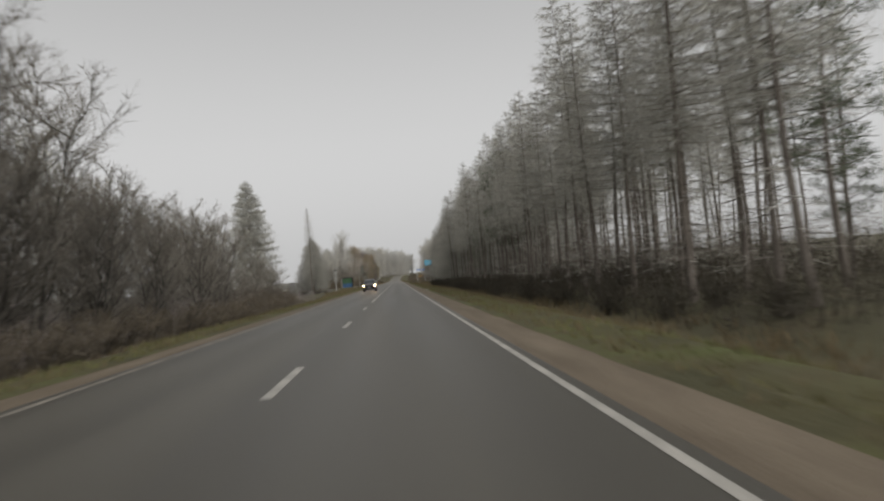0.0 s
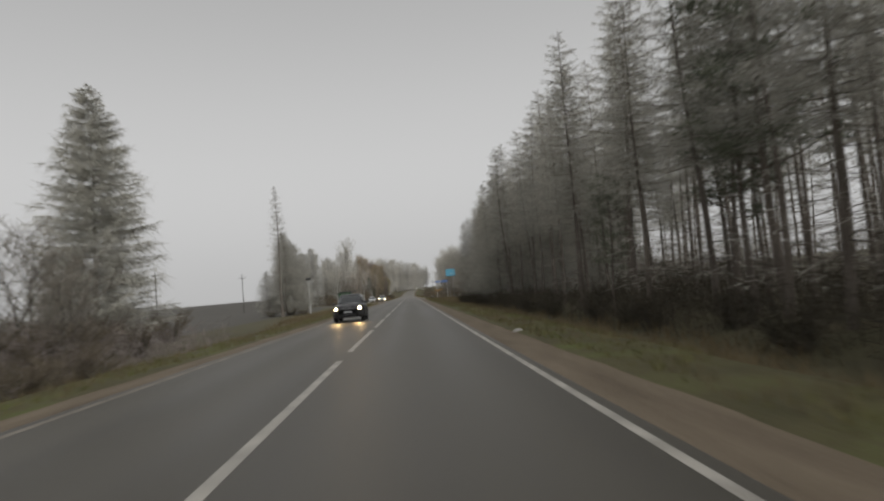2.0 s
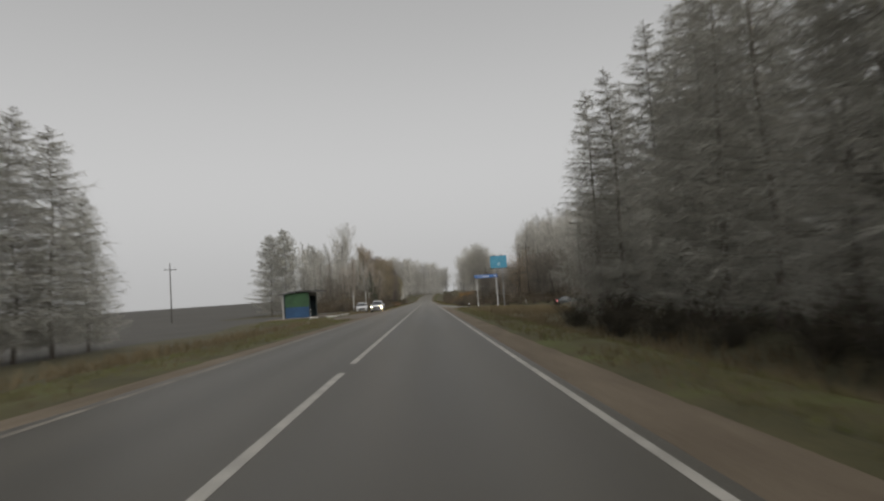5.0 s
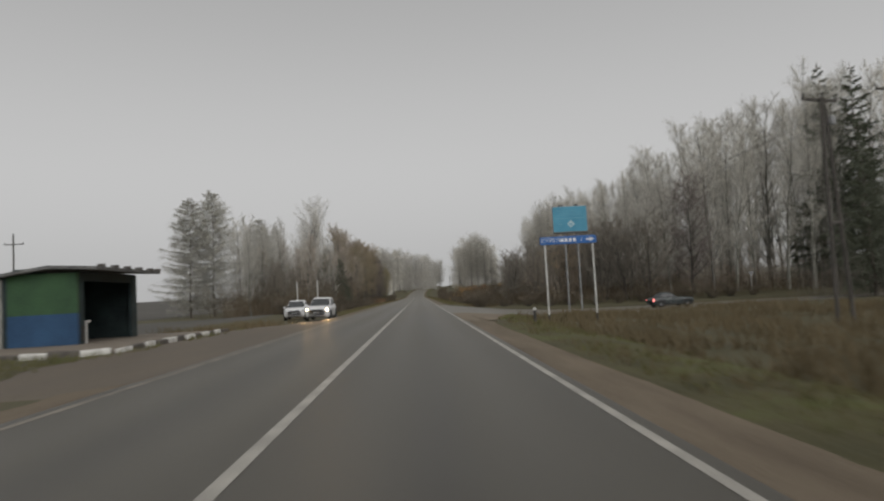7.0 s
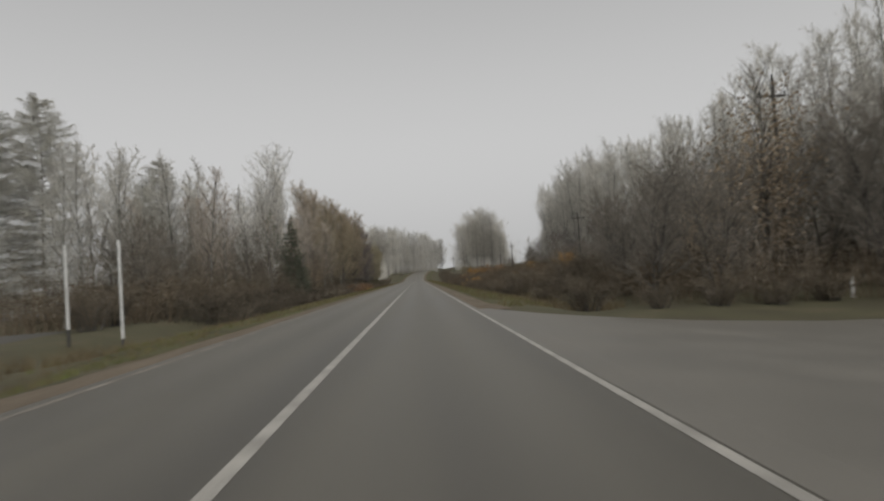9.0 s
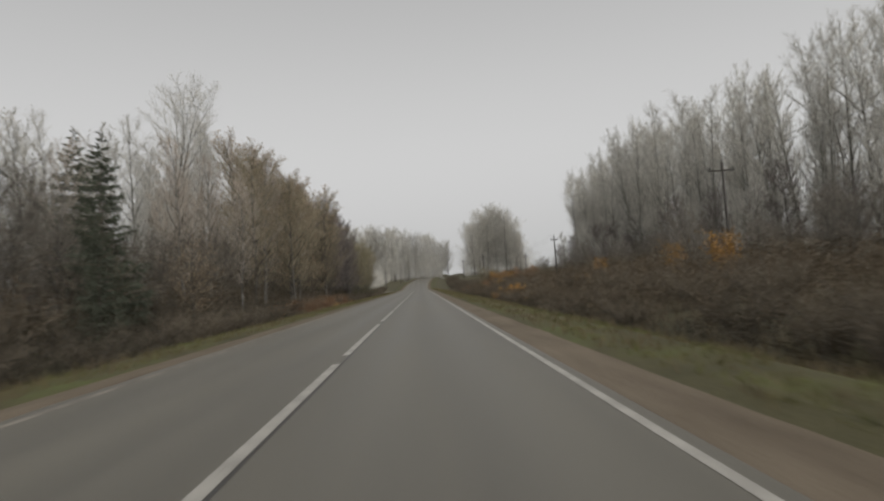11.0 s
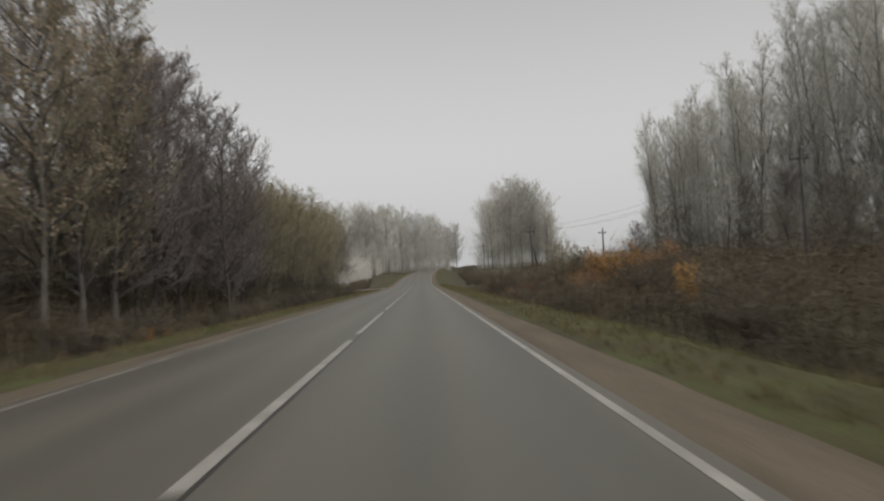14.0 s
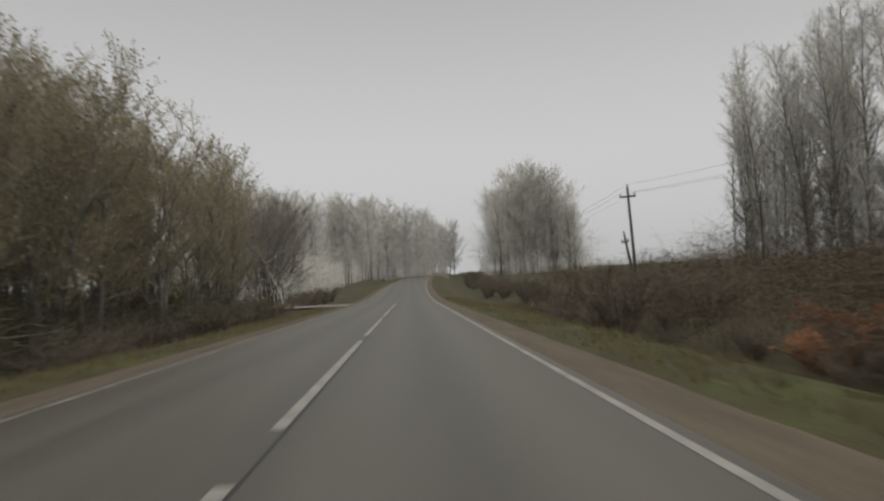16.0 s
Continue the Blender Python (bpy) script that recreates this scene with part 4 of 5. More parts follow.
for x, y, s in ((10.7, 351.0, 0.66), (11.9, 352.2, 0.72), (13.2, 353.2, 0.72), (18.8, 344.4, 0.8), (12.6, 343.6, 0.4), (13.6, 344.4, 0.36), (17.7, 403.5, 1.45), (21, 419, 1.35)):
    any_of(BUSH_OCHRE).plant(x, y, s, rnd.uniform(0, 360), "ochre bushes")
for x, y, s in ((24.0, 322.8, 0.5), (24.8, 358.5, 0.46), (14.8, 381.6, 0.3), (26.5, 338, 0.5)):
    MAPLE_OCHRE.plant(x, y, s, 40 + 50 * x, "young maples")
for x, y, s in ((23.2, 411.6, 1.75), (20.4, 414, 1.5), (15, 404, 1.0), (17.5, 406, 1.2), (20.5, 408, 1.3), (23.5, 407, 1.1), (14.5, 399, 0.9), (19, 402, 1.0)):
    any_of(BUSHES_BROWN).plant(x, y, s, rnd.uniform(0, 360), "brown bushes along the ditch")
for x, y, s in ((16.2, 413, 1.6), (17.8, 415, 1.7), (11.2, 430, 1.3), (12.4, 436, 1.5)):
    any_of(BUSHES_DARK).plant(x, y, s, rnd.uniform(0, 360), "bushes along the ditch")
for x, y, s in ((11.6, 415.2, 0.8), (12.9, 415.8, 0.88)):
    BUSH_RUST.plant(x, y, s, rnd.uniform(0, 360), "rust-red bushes")
G = "tall trees round the far bend"
for k in range(21):
    u = (k % 7 + 0.5) / 7
    any_of(ROUND_TREES).plant(27 + 27 * u + rnd.gauss(0, 0.8), 594 + 6 * (k // 7) + rnd.gauss(0, 2), (0.6 + 0.62 * math.sin(math.pi * (0.12 + 0.84 * u)) ** 1.2) * rnd.uniform(0.84, 1.06), rnd.uniform(0, 360), G)
row(BUSHES_DARK, 13, 455, 560, 5.0, (0.8, 1.15), 1.4, "bushes along the ditch")


# ---- grass and weeds ----
def tufts(name, label, areas, per_m2, height, mat, seed, w=0.03):
    rng = random.Random(seed)
    b = Build()
    for x0, x1, y0, y1 in areas:
        for _ in range(int((x1 - x0) * (y1 - y0) * per_m2)):
            x, y = rng.uniform(x0, x1), rng.uniform(y0, y1)
            if noise.noise((x * 0.5, y * 0.25, seed)) < -0.18:
                continue
            if x > 4 and near_edge(x) - 0.2 < y < far_edge(x) + 0.3:
                continue
            z = land(x, y) + 0.02
            for _ in range(3):
                h = height * rng.uniform(0.5, 1.2)
                b.sliver((x + rng.gauss(0, 0.04), y + rng.gauss(0, 0.04), z), (x + rng.gauss(0, 0.35) * h, y + rng.gauss(0, 0.35) * h, z + h), w, rng)
    return tagged(new(name, b.mesh(name, mat)), label, "grass", kind="stuff")


tufts("verge_grass", "short green and yellow roadside grass", [(5.0, 7.6, 3, 206), (5.0, 7.6, 253, 470), (-7.4, -5.0, 6, 184), (-7.4, -5.0, 236, 456), (-8.38, -7.7, 187, 212), (-8.62, -8.58, 198, 211), (-15, -8.4, 186, 197.5), (5.6, 9, 206, 222)], 16, 0.17, GRASS, 2)
tufts("verge_straw", "scattered yellowed grass stalks on the verges", [(4.9, 8.4, 3, 206), (4.9, 7.4, 253, 470), (-7.6, -4.9, 6, 184), (-7.0, -4.9, 236, 456)], 7, 0.26, STRAW, 6, 0.02)
tufts("tall_weeds", "tall withered grass and weeds in the ditch", [(7.6, 11.5, 5, 200), (7.6, 11.5, 255, 470), (-10.5, -7.4, 8, 186), (-10.5, -7.4, 238, 458), (7.5, 30, 174, 218), (10, 34, 214, 238), (-13, -7.4, 211.5, 225)], 7, 0.5, STRAW, 3, 0.035)


def undergrowth(name, label, areas, per_m2, height, mat, seed, w=0.05):
    """Saplings, brambles and dead stalks under the trees, too many to count."""
    rng = random.Random(seed)
    b = Build()
    for x0, x1, y0, y1 in areas:
        for _ in range(int((x1 - x0) * (y1 - y0) * per_m2)):
            x, y = rng.uniform(x0, x1), rng.uniform(y0, y1)
            dense = noise.noise((x * 0.22, y * 0.16, seed))
            if dense < -0.3:
                continue
            z = land(x, y) - 0.05
            h = height * rng.uniform(0.35, 1.0) * (0.85 + 0.6 * dense)
            tip = (x + rng.gauss(0, 0.22) * h, y + rng.gauss(0, 0.22) * h, z + h)
            b.sliver((x, y, z), tip, w * 1.3, rng)
            for _ in range(4):
                v = rng.uniform(0.25, 0.95)
                o = (x + (tip[0] - x) * v, y + (tip[1] - y) * v, z + h * v)
                b.sliver(o, (o[0] + rng.gauss(0, 0.3) * h, o[1] + rng.gauss(0, 0.3) * h, o[2] + rng.uniform(-0.05, 0.3) * h), w, rng)
    return tagged(new(name, b.mesh(name, mat)), label, "undergrowth", kind="stuff")


# shade below the larches is painted in by this undergrowth's colour
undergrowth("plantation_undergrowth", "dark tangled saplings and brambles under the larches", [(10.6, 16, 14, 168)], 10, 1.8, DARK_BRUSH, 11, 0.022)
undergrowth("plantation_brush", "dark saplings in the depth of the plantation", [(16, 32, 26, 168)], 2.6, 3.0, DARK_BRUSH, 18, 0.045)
undergrowth("plantation_saplings", "tall thin saplings and dead branches inside the plantation", [(17, 44, 32, 168)], 0.9, 6.5, THICKET_TWIG, 29, 0.035)
undergrowth("thicket_undergrowth", "dark tangled stalks below the roadside thicket", [(-20, -9.5, 8, 92)], 5, 2.6, TWIG_DARK, 12, 0.03)
undergrowth("thicket_saplings", "tangled tall saplings among the thicket trees", [(-24, -11.5, 8, 62)], 1.2, 6.5, THICKET_TWIG, 19, 0.045)
undergrowth("wood_undergrowth", "brown saplings and stalks below the mixed wood", [(-14, -9.5, 336, 404)], 9, 2.2, BRUSH, 13, 0.02)
undergrowth("wood_edge_brush", "very dark brambles and stalks along the edge of the mixed wood", [(-15, -9.2, 266, 340), (-14, -9.0, 398, 456)], 10, 2.3, DARK_BRUSH, 30, 0.024)
undergrowth("wood_brush", "dark brushwood in the depth of the mixed wood", [(-26, -13.5, 266, 456)], 3.0, 3.8, BRUSH, 24, 0.06)
undergrowth("willow_brush", "dense olive brushwood under the willows", [(-20, -10.2, 404, 457)], 4.5, 3.4, WILLOW_BRUSH, 25, 0.04)
undergrowth("wood_saplings", "tall thin saplings among the trees of the mixed wood", [(-30, -12.5, 272, 412)], 2.6, 7.0, BUSH_TWIG, 20, 0.03)
undergrowth("ditch_undergrowth", "brown brushwood between the ditch and the wood", [(10.5, 17, 262, 456)], 7, 2.2, BRUSH, 14, 0.02)
undergrowth("ditch_brush", "very dark brushwood on the bank of the ditch", [(8.9, 13.5, 282, 400)], 9, 1.3, DARK_BRUSH, 31, 0.024)
undergrowth("side_road_brush", "brown brushwood along the side road", [(12, 64, 255, 266), (17, 25, 262, 456)], 6.0, 3.2, BRUSH, 21, 0.032)
undergrowth("far_saplings", "tall thin saplings in the depth of the wood", [(48, 68, 280, 520)], 1.3, 10.0, TWIG, 15, 0.06)
undergrowth("cleared_strip_scrub", "brown scrub and saplings on the cleared strip under the power line", [(24, 52, 276, 516)], 1.8, 4.4, BRUSH, 27, 0.045)
undergrowth("corner_saplings", "tall thin saplings at the corner of the wood", [(18, 66, 259, 276)], 2.6, 8.0, TWIG_RED, 22, 0.03)
undergrowth("pole_line_undergrowth", "brushwood behind the pole line", [(44, 64, 180, 250)], 2.4, 6.0, THICKET_TWIG, 16, 0.03)
undergrowth("lane_saplings", "tall thin saplings in the wood beyond the lane", [(-40, -13, 476, 620)], 1.0, 9.0, TWIG, 26, 0.06)
undergrowth("bend_saplings", "tall thin saplings round the far bend", [(24, 58, 590, 616)], 2.0, 17.0, TWIG, 23, 0.05)
undergrowth("hill_saplings", "thin saplings where the road swings away", [(-54, 14, 602, 634)], 1.6, 17.0, TWIG, 28, 0.06)


# ---- bus stop ----
GLASS = material("dark_window_glass", (0.04, 0.043, 0.045), (0.06, 0.064, 0.066), 2, 0.12, 0, 20, spec=0.6)
CAR_WHITE = material("white_car_paint", (0.6, 0.6, 0.6), (0.7, 0.7, 0.7), 2, 0.25, 0.02, 20, spec=0.5)
CAR_DARK = material("dark_green_grey_car_paint", (0.035, 0.042, 0.042), (0.05, 0.058, 0.058), 2, 0.25, 0.02, 20, spec=0.5)
CAR_BLACK = material("dark_grey_car_paint", (0.03, 0.03, 0.031), (0.045, 0.045, 0.046), 2, 0.3, 0.02, 20, spec=0.5)
PLASTIC = material("black_plastic", (0.018, 0.018, 0.019), (0.035, 0.035, 0.036), 4, 0.6, 0.1, 40)
CABINET = material("grey_green_cabinet_paint", (0.2, 0.23, 0.21), (0.32, 0.35, 0.325), 1.5, 0.6, 0.1, 25)
RUBBER = material("tyre_rubber", (0.016, 0.016, 0.016), (0.035, 0.034, 0.032), 5, 0.85, 0.3, 40)
ALLOY = material("dull_alloy", (0.12, 0.12, 0.125), (0.22, 0.22, 0.225), 4, 0.4, 0.1, 40, metal=0.7)
LAMP_ON = lit("headlamp_glow", (1.0, 0.76, 0.38), 45.0)
LAMP_FAR = lit("distant_headlamp_glow", (1.0, 0.93, 0.78), 160.0)
TAIL_ON = lit("tail_lamp_glow", (1.0, 0.05, 0.03), 2.2)


def thing(name, label, category, m, group=""):
    root = new(name)
    root.empty_display_size = 0.3
    root.matrix_basis = m
    return tagged(root, label, category, group)


kerb = thing("kerb", "concrete kerb blocks painted in black and white stripes", "kerb", pose(0, 0, 0))
kerb["kind"] = "structure"
spots = [(-8.5, 198.9 + 1.0 * k, 0) for k in range(12)] + [(-9.1, 198.15, -52), (-9.9, 197.7, -72), (-10.9, 197.75, -98), (-11.9, 197.95, -102)]
white_block, dark_block = (bevelled(-0.11, 0.11, -0.47, 0.47, -0.12, 0.2, 0.035).mesh("kerb_block", m) for m in (KERB_WHITE, KERB_DARK))
for k, (x, y, w) in enumerate(spots):
    block = new("kerb_block", white_block if k % 2 == 0 else dark_block)
    block.parent = kerb
    block.matrix_basis = pose(x + rnd.gauss(0, 0.035), y, -0.045 + rnd.gauss(0, 0.025), rnd.gauss(0, 2.2), rnd.gauss(0, 4), w + rnd.gauss(0, 3))
deck = Build()
deck.box(-16.2, -8.62, 198.6, 210.4, -0.4, 0.1)
structure("platform", deck, PLATFORM, "muddy concrete platform of the bus stop", "platform")

shelter = thing("bus_shelter", "green and blue painted bus shelter with dark open front", "bus shelter", pose(-13.8, 206.0, 0.1))
shell = bevelled
# back, far end and front walls carry the shade in their colour
part("lower_back_wall", shell(-1.5, -1.32, -2.8, 2.8, 0, 1.28, 0.01), WALL_DARK, shelter)
part("upper_back_wall", shell(-1.496, -1.324, -2.8, 2.8, 1.27, 2.85, 0.01), WALL_DARK, shelter)
for y0, y1, where in ((-2.8, -2.62, -1), (2.62, 2.8, 1)):
    part("lower_wall", shell(-1.31, 1.5, y0, y1, 0, 1.28, 0.01), WALL_BLUE if where < 0 else WALL_DARK, shelter, "wall painted blue" if where < 0 else "")
    part("upper_wall", shell(-1.31, 1.5, y0 + 0.004, y1 - 0.004, 1.27, 2.95, 0.01), WALL_GREEN if where < 0 else WALL_DARK, shelter, "wall painted green" if where < 0 else "")
# added sheet over the painted wall, inside shade put into its colour
part("shade_lining", shell(-1.3, 1.32, -2.615, -2.6, 0.0, 2.6, 0.004), WALL_DARK, shelter, "lining darkened to give the shelter's inner shade")
part("front_wall", shell(1.34, 1.51, -2.61, -2.25, 0, 3.0, 0.01), WALL_DARK, shelter)
part("front_wall", shell(1.34, 1.51, 2.2, 2.61, 0, 3.0, 0.01), WALL_DARK, shelter)
part("lintel", shell(1.35, 1.5, -2.24, 2.19, 2.6, 3.0, 0.01), WALL_DARK, shelter)
part("bench", shell(-1.3, -0.85, -2.4, 2.4, 0.42, 0.48, 0.01), WOOD_POLE, shelter)
for y in (-2.0, 0.0, 2.0):
    part("bench_leg", shell(-1.25, -0.9, y - 0.05, y + 0.05, 0, 0.418, 0.01), CONCRETE, shelter)
part("door_jamb", shell(1.46, 1.51, -2.12, -2.02, 0, 0.95, 0.01), STEEL_WHITE, shelter, "white painted steel post")
part("door_jamb", shell(1.46, 1.51, -2.015, -1.75, 0.86, 0.95, 0.01), STEEL_WHITE, shelter, "white painted steel rail")
part("corner_post", shell(-1.65, -1.47, -2.95, -2.77, 0, 2.8, 0.015), CONCRETE, shelter, "pale concrete corner post")
part("hatch", shell(1.512, 1.53, -2.55, -2.3, 0.15, 0.75, 0.005), PLASTIC, shelter, "small black hatch")
roof = Build()
for y in (-3.2, 3.25):
    roof.v += [(x, y, z + up) for x, z in ((-1.95, 2.8), (0.55, 3.12), (2.5, 3.0)) for up in (0, 0.13)]
roof.f = [(0, 2, 8, 6), (2, 4, 10, 8), (1, 7, 9, 3), (3, 9, 11, 5), (0, 1, 3, 2), (2, 3, 5, 4), (6, 8, 9, 7), (8, 10, 11, 9), (0, 6, 7, 1), (4, 5, 11, 10)]
roof_part = part("roof", roof, ROOFING, shelter, "sloping worn felt roof")
part("roof_patch", shell(-0.95, -0.1, -3.0, -2.0, 2.98, 3.16, 0.03), WALL_DARK, roof_part, "dark tarred patch")
for y in (-2.7, -1.5, -0.3, 0.9, 2.1, 3.0):
    part("rafter_end", shell(2.3, 2.6, y - 0.07, y + 0.07, 3.1, 3.24, 0.01), WOOD_POLE, roof_part)


# ---- signs and posts ----
def letters(text, size, mat, parent, at, squeeze=1.0):
    """Raised lettering that faces the oncoming driver."""
    curve = bpy.data.curves.new("lettering", "FONT")
    curve.body, curve.size, curve.align_x, curve.align_y, curve.extrude = text, size, "CENTER", "CENTER", 0.002
    tmp = new("lettering", curve)
    me = bpy.data.meshes.new_from_object(tmp.evaluated_get(bpy.context.evaluated_depsgraph_get()))
    bpy.data.objects.remove(tmp)
    me.materials.clear()
    me.materials.append(mat)
    ob = new("lettering", me)
    ob.parent = parent
    ob.matrix_basis = pose(*at, 90, 0, 0) @ Matrix.Diagonal((squeeze, 1, 1, 1))
    return ob


def rod(x, y, z0, z1, r, sides=10):
    b = Build()
    b.tube([(x, y, z0), (x, y, z1)], [r, r], sides, True)
    return b


sign = thing("direction_sign", "blue direction sign with white lettering and arrow on two white posts", "road sign", pose(9.6, 210.1, 0))
foot = land(9.6, 210) - 0.3
for x in (-1.24, 1.3):
    post = part("post", rod(x, 0.05, foot + 0.75, 3.95, 0.045), STEEL_WHITE, sign, "white painted steel post")
    part("post_foot", rod(x, 0.05, foot, foot + 0.75, 0.048), STEEL_DARK, post, "black painted foot")
board = part("board", bevelled(-1.5, 1.5, -0.03, 0.0, 3.58, 4.0, 0.012), SIGN_BLUE, sign, "blue sign board")
part("face", bevelled(-1.47, 1.47, -0.036, -0.031, 3.61, 3.97, 0.002), SIGN_BLUE, board, "blue sign face")
letters("СТРЕЛ", 0.26, SIGN_WHITE, board, (-0.93, -0.039, 3.79), 1.15)
for k in range(4):
    part("text_bar", bevelled(-0.4 + 0.22 * k, -0.25 + 0.22 * k, -0.04, -0.037, 3.7, 3.88, 0.001), SIGN_WHITE, board, "unreadable white letter")
letters("1", 0.26, SIGN_WHITE, board, (0.72, -0.039, 3.79))
arrow = Build()
arrow.v = [(x, -0.04, z) for x, z in ((0.95, 3.75), (1.15, 3.75), (1.15, 3.67), (1.38, 3.79), (1.15, 3.91), (1.15, 3.83), (0.95, 3.83))]
arrow.f = [tuple(range(7))]
part("arrow", arrow, SIGN_WHITE, board, "white arrow")

panel = thing("billboard", "pale blue roadside board on two dark posts", "billboard", pose(12.75, 222.45, 0))
foot = -1.3
for x in (-0.42, 0.5):
    part("post", rod(x, 0.1, foot, 7.22, 0.06), STEEL_GREY, panel)
board = part("board", bevelled(-1.26, 1.26, -0.05, 0.04, 5.24, 7.12, 0.02), STEEL_GREY, panel, "steel backing")
part("face", bevelled(-1.23, 1.23, -0.058, -0.051, 5.28, 7.08, 0.003), PANEL_BLUE, board, "pale blue face")
for z, w, h in ((6.78, 2.1, 0.02), (6.6, 1.6, 0.018), (6.46, 1.9, 0.018), (6.24, 2.3, 0.03)):
    part("text_bar", bevelled(-w / 2, w / 2, -0.062, -0.059, z - h, z + h, 0.001), FAINT_INK, board, "unreadable pale writing")
part("bottom_rail", bevelled(-1.28, 1.28, -0.09, 0.03, 5.14, 5.235, 0.012), STEEL_DARK, board, "dark bottom rail")
for x in (-0.62, 0.5):
    part("bracket", bevelled(x - 0.16, x + 0.16, -0.06, 0.05, 7.125, 7.22, 0.02), STEEL_DARK, board, "small dark fixing on the top edge")
rhomb = Build()
rhomb.v = [(0.05, -0.063, 5.55), (0.33, -0.063, 5.83), (0.05, -0.063, 6.11), (-0.23, -0.063, 5.83)]
rhomb.f = [(0, 1, 2, 3)]
emblem = part("emblem", rhomb, PALE_INK, board, "pale rhomb emblem")
for z in (5.77, 5.85):
    part("emblem_bar", bevelled(-0.05, 0.15, -0.068, -0.0635, z - 0.018, z + 0.018, 0.001), PANEL_BLUE, emblem, "blue mark in the emblem")
part("text_bar", bevelled(-0.85, -0.6, -0.062, -0.059, 5.77, 5.85, 0.001), FAINT_INK, board, "unreadable white writing")

for x, y in ((-12.68, 253.2), (-10.17, 252.4)):
    post = thing("sign_post", "bare white steel post with black foot on the verge", "post", pose(x, y, land(x, y) - 0.2), "bare sign posts")
    tall = 3.65 - land(x, y) + 0.2
    part("shaft", rod(0, 0, 0.9, tall, 0.06), STEEL_WHITE, post)
    part("foot", rod(0, 0, 0, 0.9, 0.063), STEEL_DARK, post, "black painted foot")
board_sign = thing("road_sign", "small dark-backed road sign on a white post in the field edge", "road sign", pose(-9.9, 125.4, land(-9.9, 125.4) - 0.2))
part("post", rod(0, 0, 0, 4.6, 0.045), STEEL_WHITE, board_sign)
part("board", bevelled(-0.28, 0.28, -0.06, -0.045, 4.42, 4.72, 0.01), STEEL_DARK, board_sign)
marker = thing("give_way_sign", "small pale road sign on a white post by the side road", "road sign", pose(43.5, 256.6, land(43.5, 256.6) - 0.25))
part("post", rod(0, 0, 0, 2.7, 0.05), STEEL_WHITE, marker)
tri = Build()
tri.v = [(x, y, z) for y in (-0.06, -0.075) for x, z in ((-0.4, 2.95), (0.4, 2.95), (0, 2.3))]
tri.f = [(2, 1, 0), (3, 4, 5), (0, 1, 4, 3), (1, 2, 5, 4), (2, 0, 3, 5)]
part("board", tri, STEEL_GREY, marker)
for x, y, h in ((6.9, 206.2, 0.75), (21.5, 255.6, 1.0)):
    m = thing("marker_post", "short roadside marker post", "post", pose(x, y, land(x, y) - 0.15))
    part("shaft", bevelled(-0.06, 0.06, -0.05, 0.05, 0, h, 0.015), STEEL_DARK if h < 0.9 else STEEL_WHITE, m)
    part("cap", bevelled(-0.07, 0.07, -0.06, 0.06, h + 0.002, h + 0.12, 0.015), STEEL_WHITE, m, "white reflector cap")


# ---- power line ----
def pole(x, y, top, lean=(0, 0), arm=1.3, style="single", turn=0.0, drop=0.75, label="weathered wooden power pole with one crossarm", pale=False, splay=0.55):
    z = land(x, y) - 0.3
    h = top - z
    p = thing("power_pole", label, "power pole", pose(x, y, z, lean[0], lean[1], turn), "poles of the power line")
    if style == "frame":
        for s in (-1, 1):
            leg = Build()
            leg.tube([(s * splay, 0, 0), (s * 0.1, 0, h)], [0.1, 0.078], 9, True)
            part("leg", leg, CONCRETE if pale and s > 0 else WOOD_POLE, p, "pale concrete leg" if pale and s > 0 else "")
        part("brace", bevelled(-0.4, 0.4, -0.05, 0.05, h * 0.45, h * 0.45 + 0.14, 0.02), WOOD_POLE, p)
        part("switch_box", bevelled(0.2, 0.52, -0.2, 0.12, h - 1.3, h - 0.85, 0.04), STEEL_GREY, p)
    else:
        shaft = Build()
        shaft.tube([(0, 0, 0), (0, 0, h)], [0.15, 0.095], 9, True)
        part("shaft", shaft, WOOD_POLE, p)
    beam = part("crossarm", bevelled(-arm / 2, arm / 2, 0.09, 0.2, h - drop, h - drop + 0.14, 0.02), WOOD_POLE, p)
    for s in ((-arm / 2 + 0.08), (arm / 2 - 0.08)):
        part("insulator", rod(s, 0.14, h - drop + 0.112, h - drop + 0.34, 0.045, 8), PLASTIC, beam)
    part("insulator", rod(0, 0, h + 0.002, h + 0.25, 0.05, 8), PLASTIC, p)
    m = p.matrix_basis
    return [m @ Vector((-arm / 2 + 0.08, 0.14, h - drop + 0.34)), m @ Vector((arm / 2 - 0.08, 0.14, h - drop + 0.34)), m @ Vector((0, 0, h + 0.25))]


def wires(a, b, sag):
    for p, q in zip(a, b):
        w = Build()
        w.tube([p.lerp(q, k / 10) - Vector((0, 0, sag * 4 * (k / 10) * (1 - k / 10))) for k in range(11)], [0.009] * 11, 3)
        tagged(new("overhead_wire", w.mesh("overhead_wire", WIRE)), "thin overhead power wire between poles", "wire", "wires of the power line")


tops = [pole(21.4, 205.9, 9.6, (0, -1.0), 2.3, "frame", 20, 0.12, "tall A-frame wooden power pole with switch box"),
        pole(30.6, 213.6, 12.2, (0, 0), 2.1, "frame", 20, 0.12, "tall power pole with one wooden and one pale concrete leg", True, 0.35),
        pole(23.6, 264.2, 11.9, (0, 0), 1.7, drop=1.1), pole(28.0, 330.0, 9.9, (0, 0), 2.2), pole(25.8, 389.7, 8.3),
        pole(19.15, 449.7, 8.4, (0, -2.0)), pole(18.1, 517.3, 9.6)]
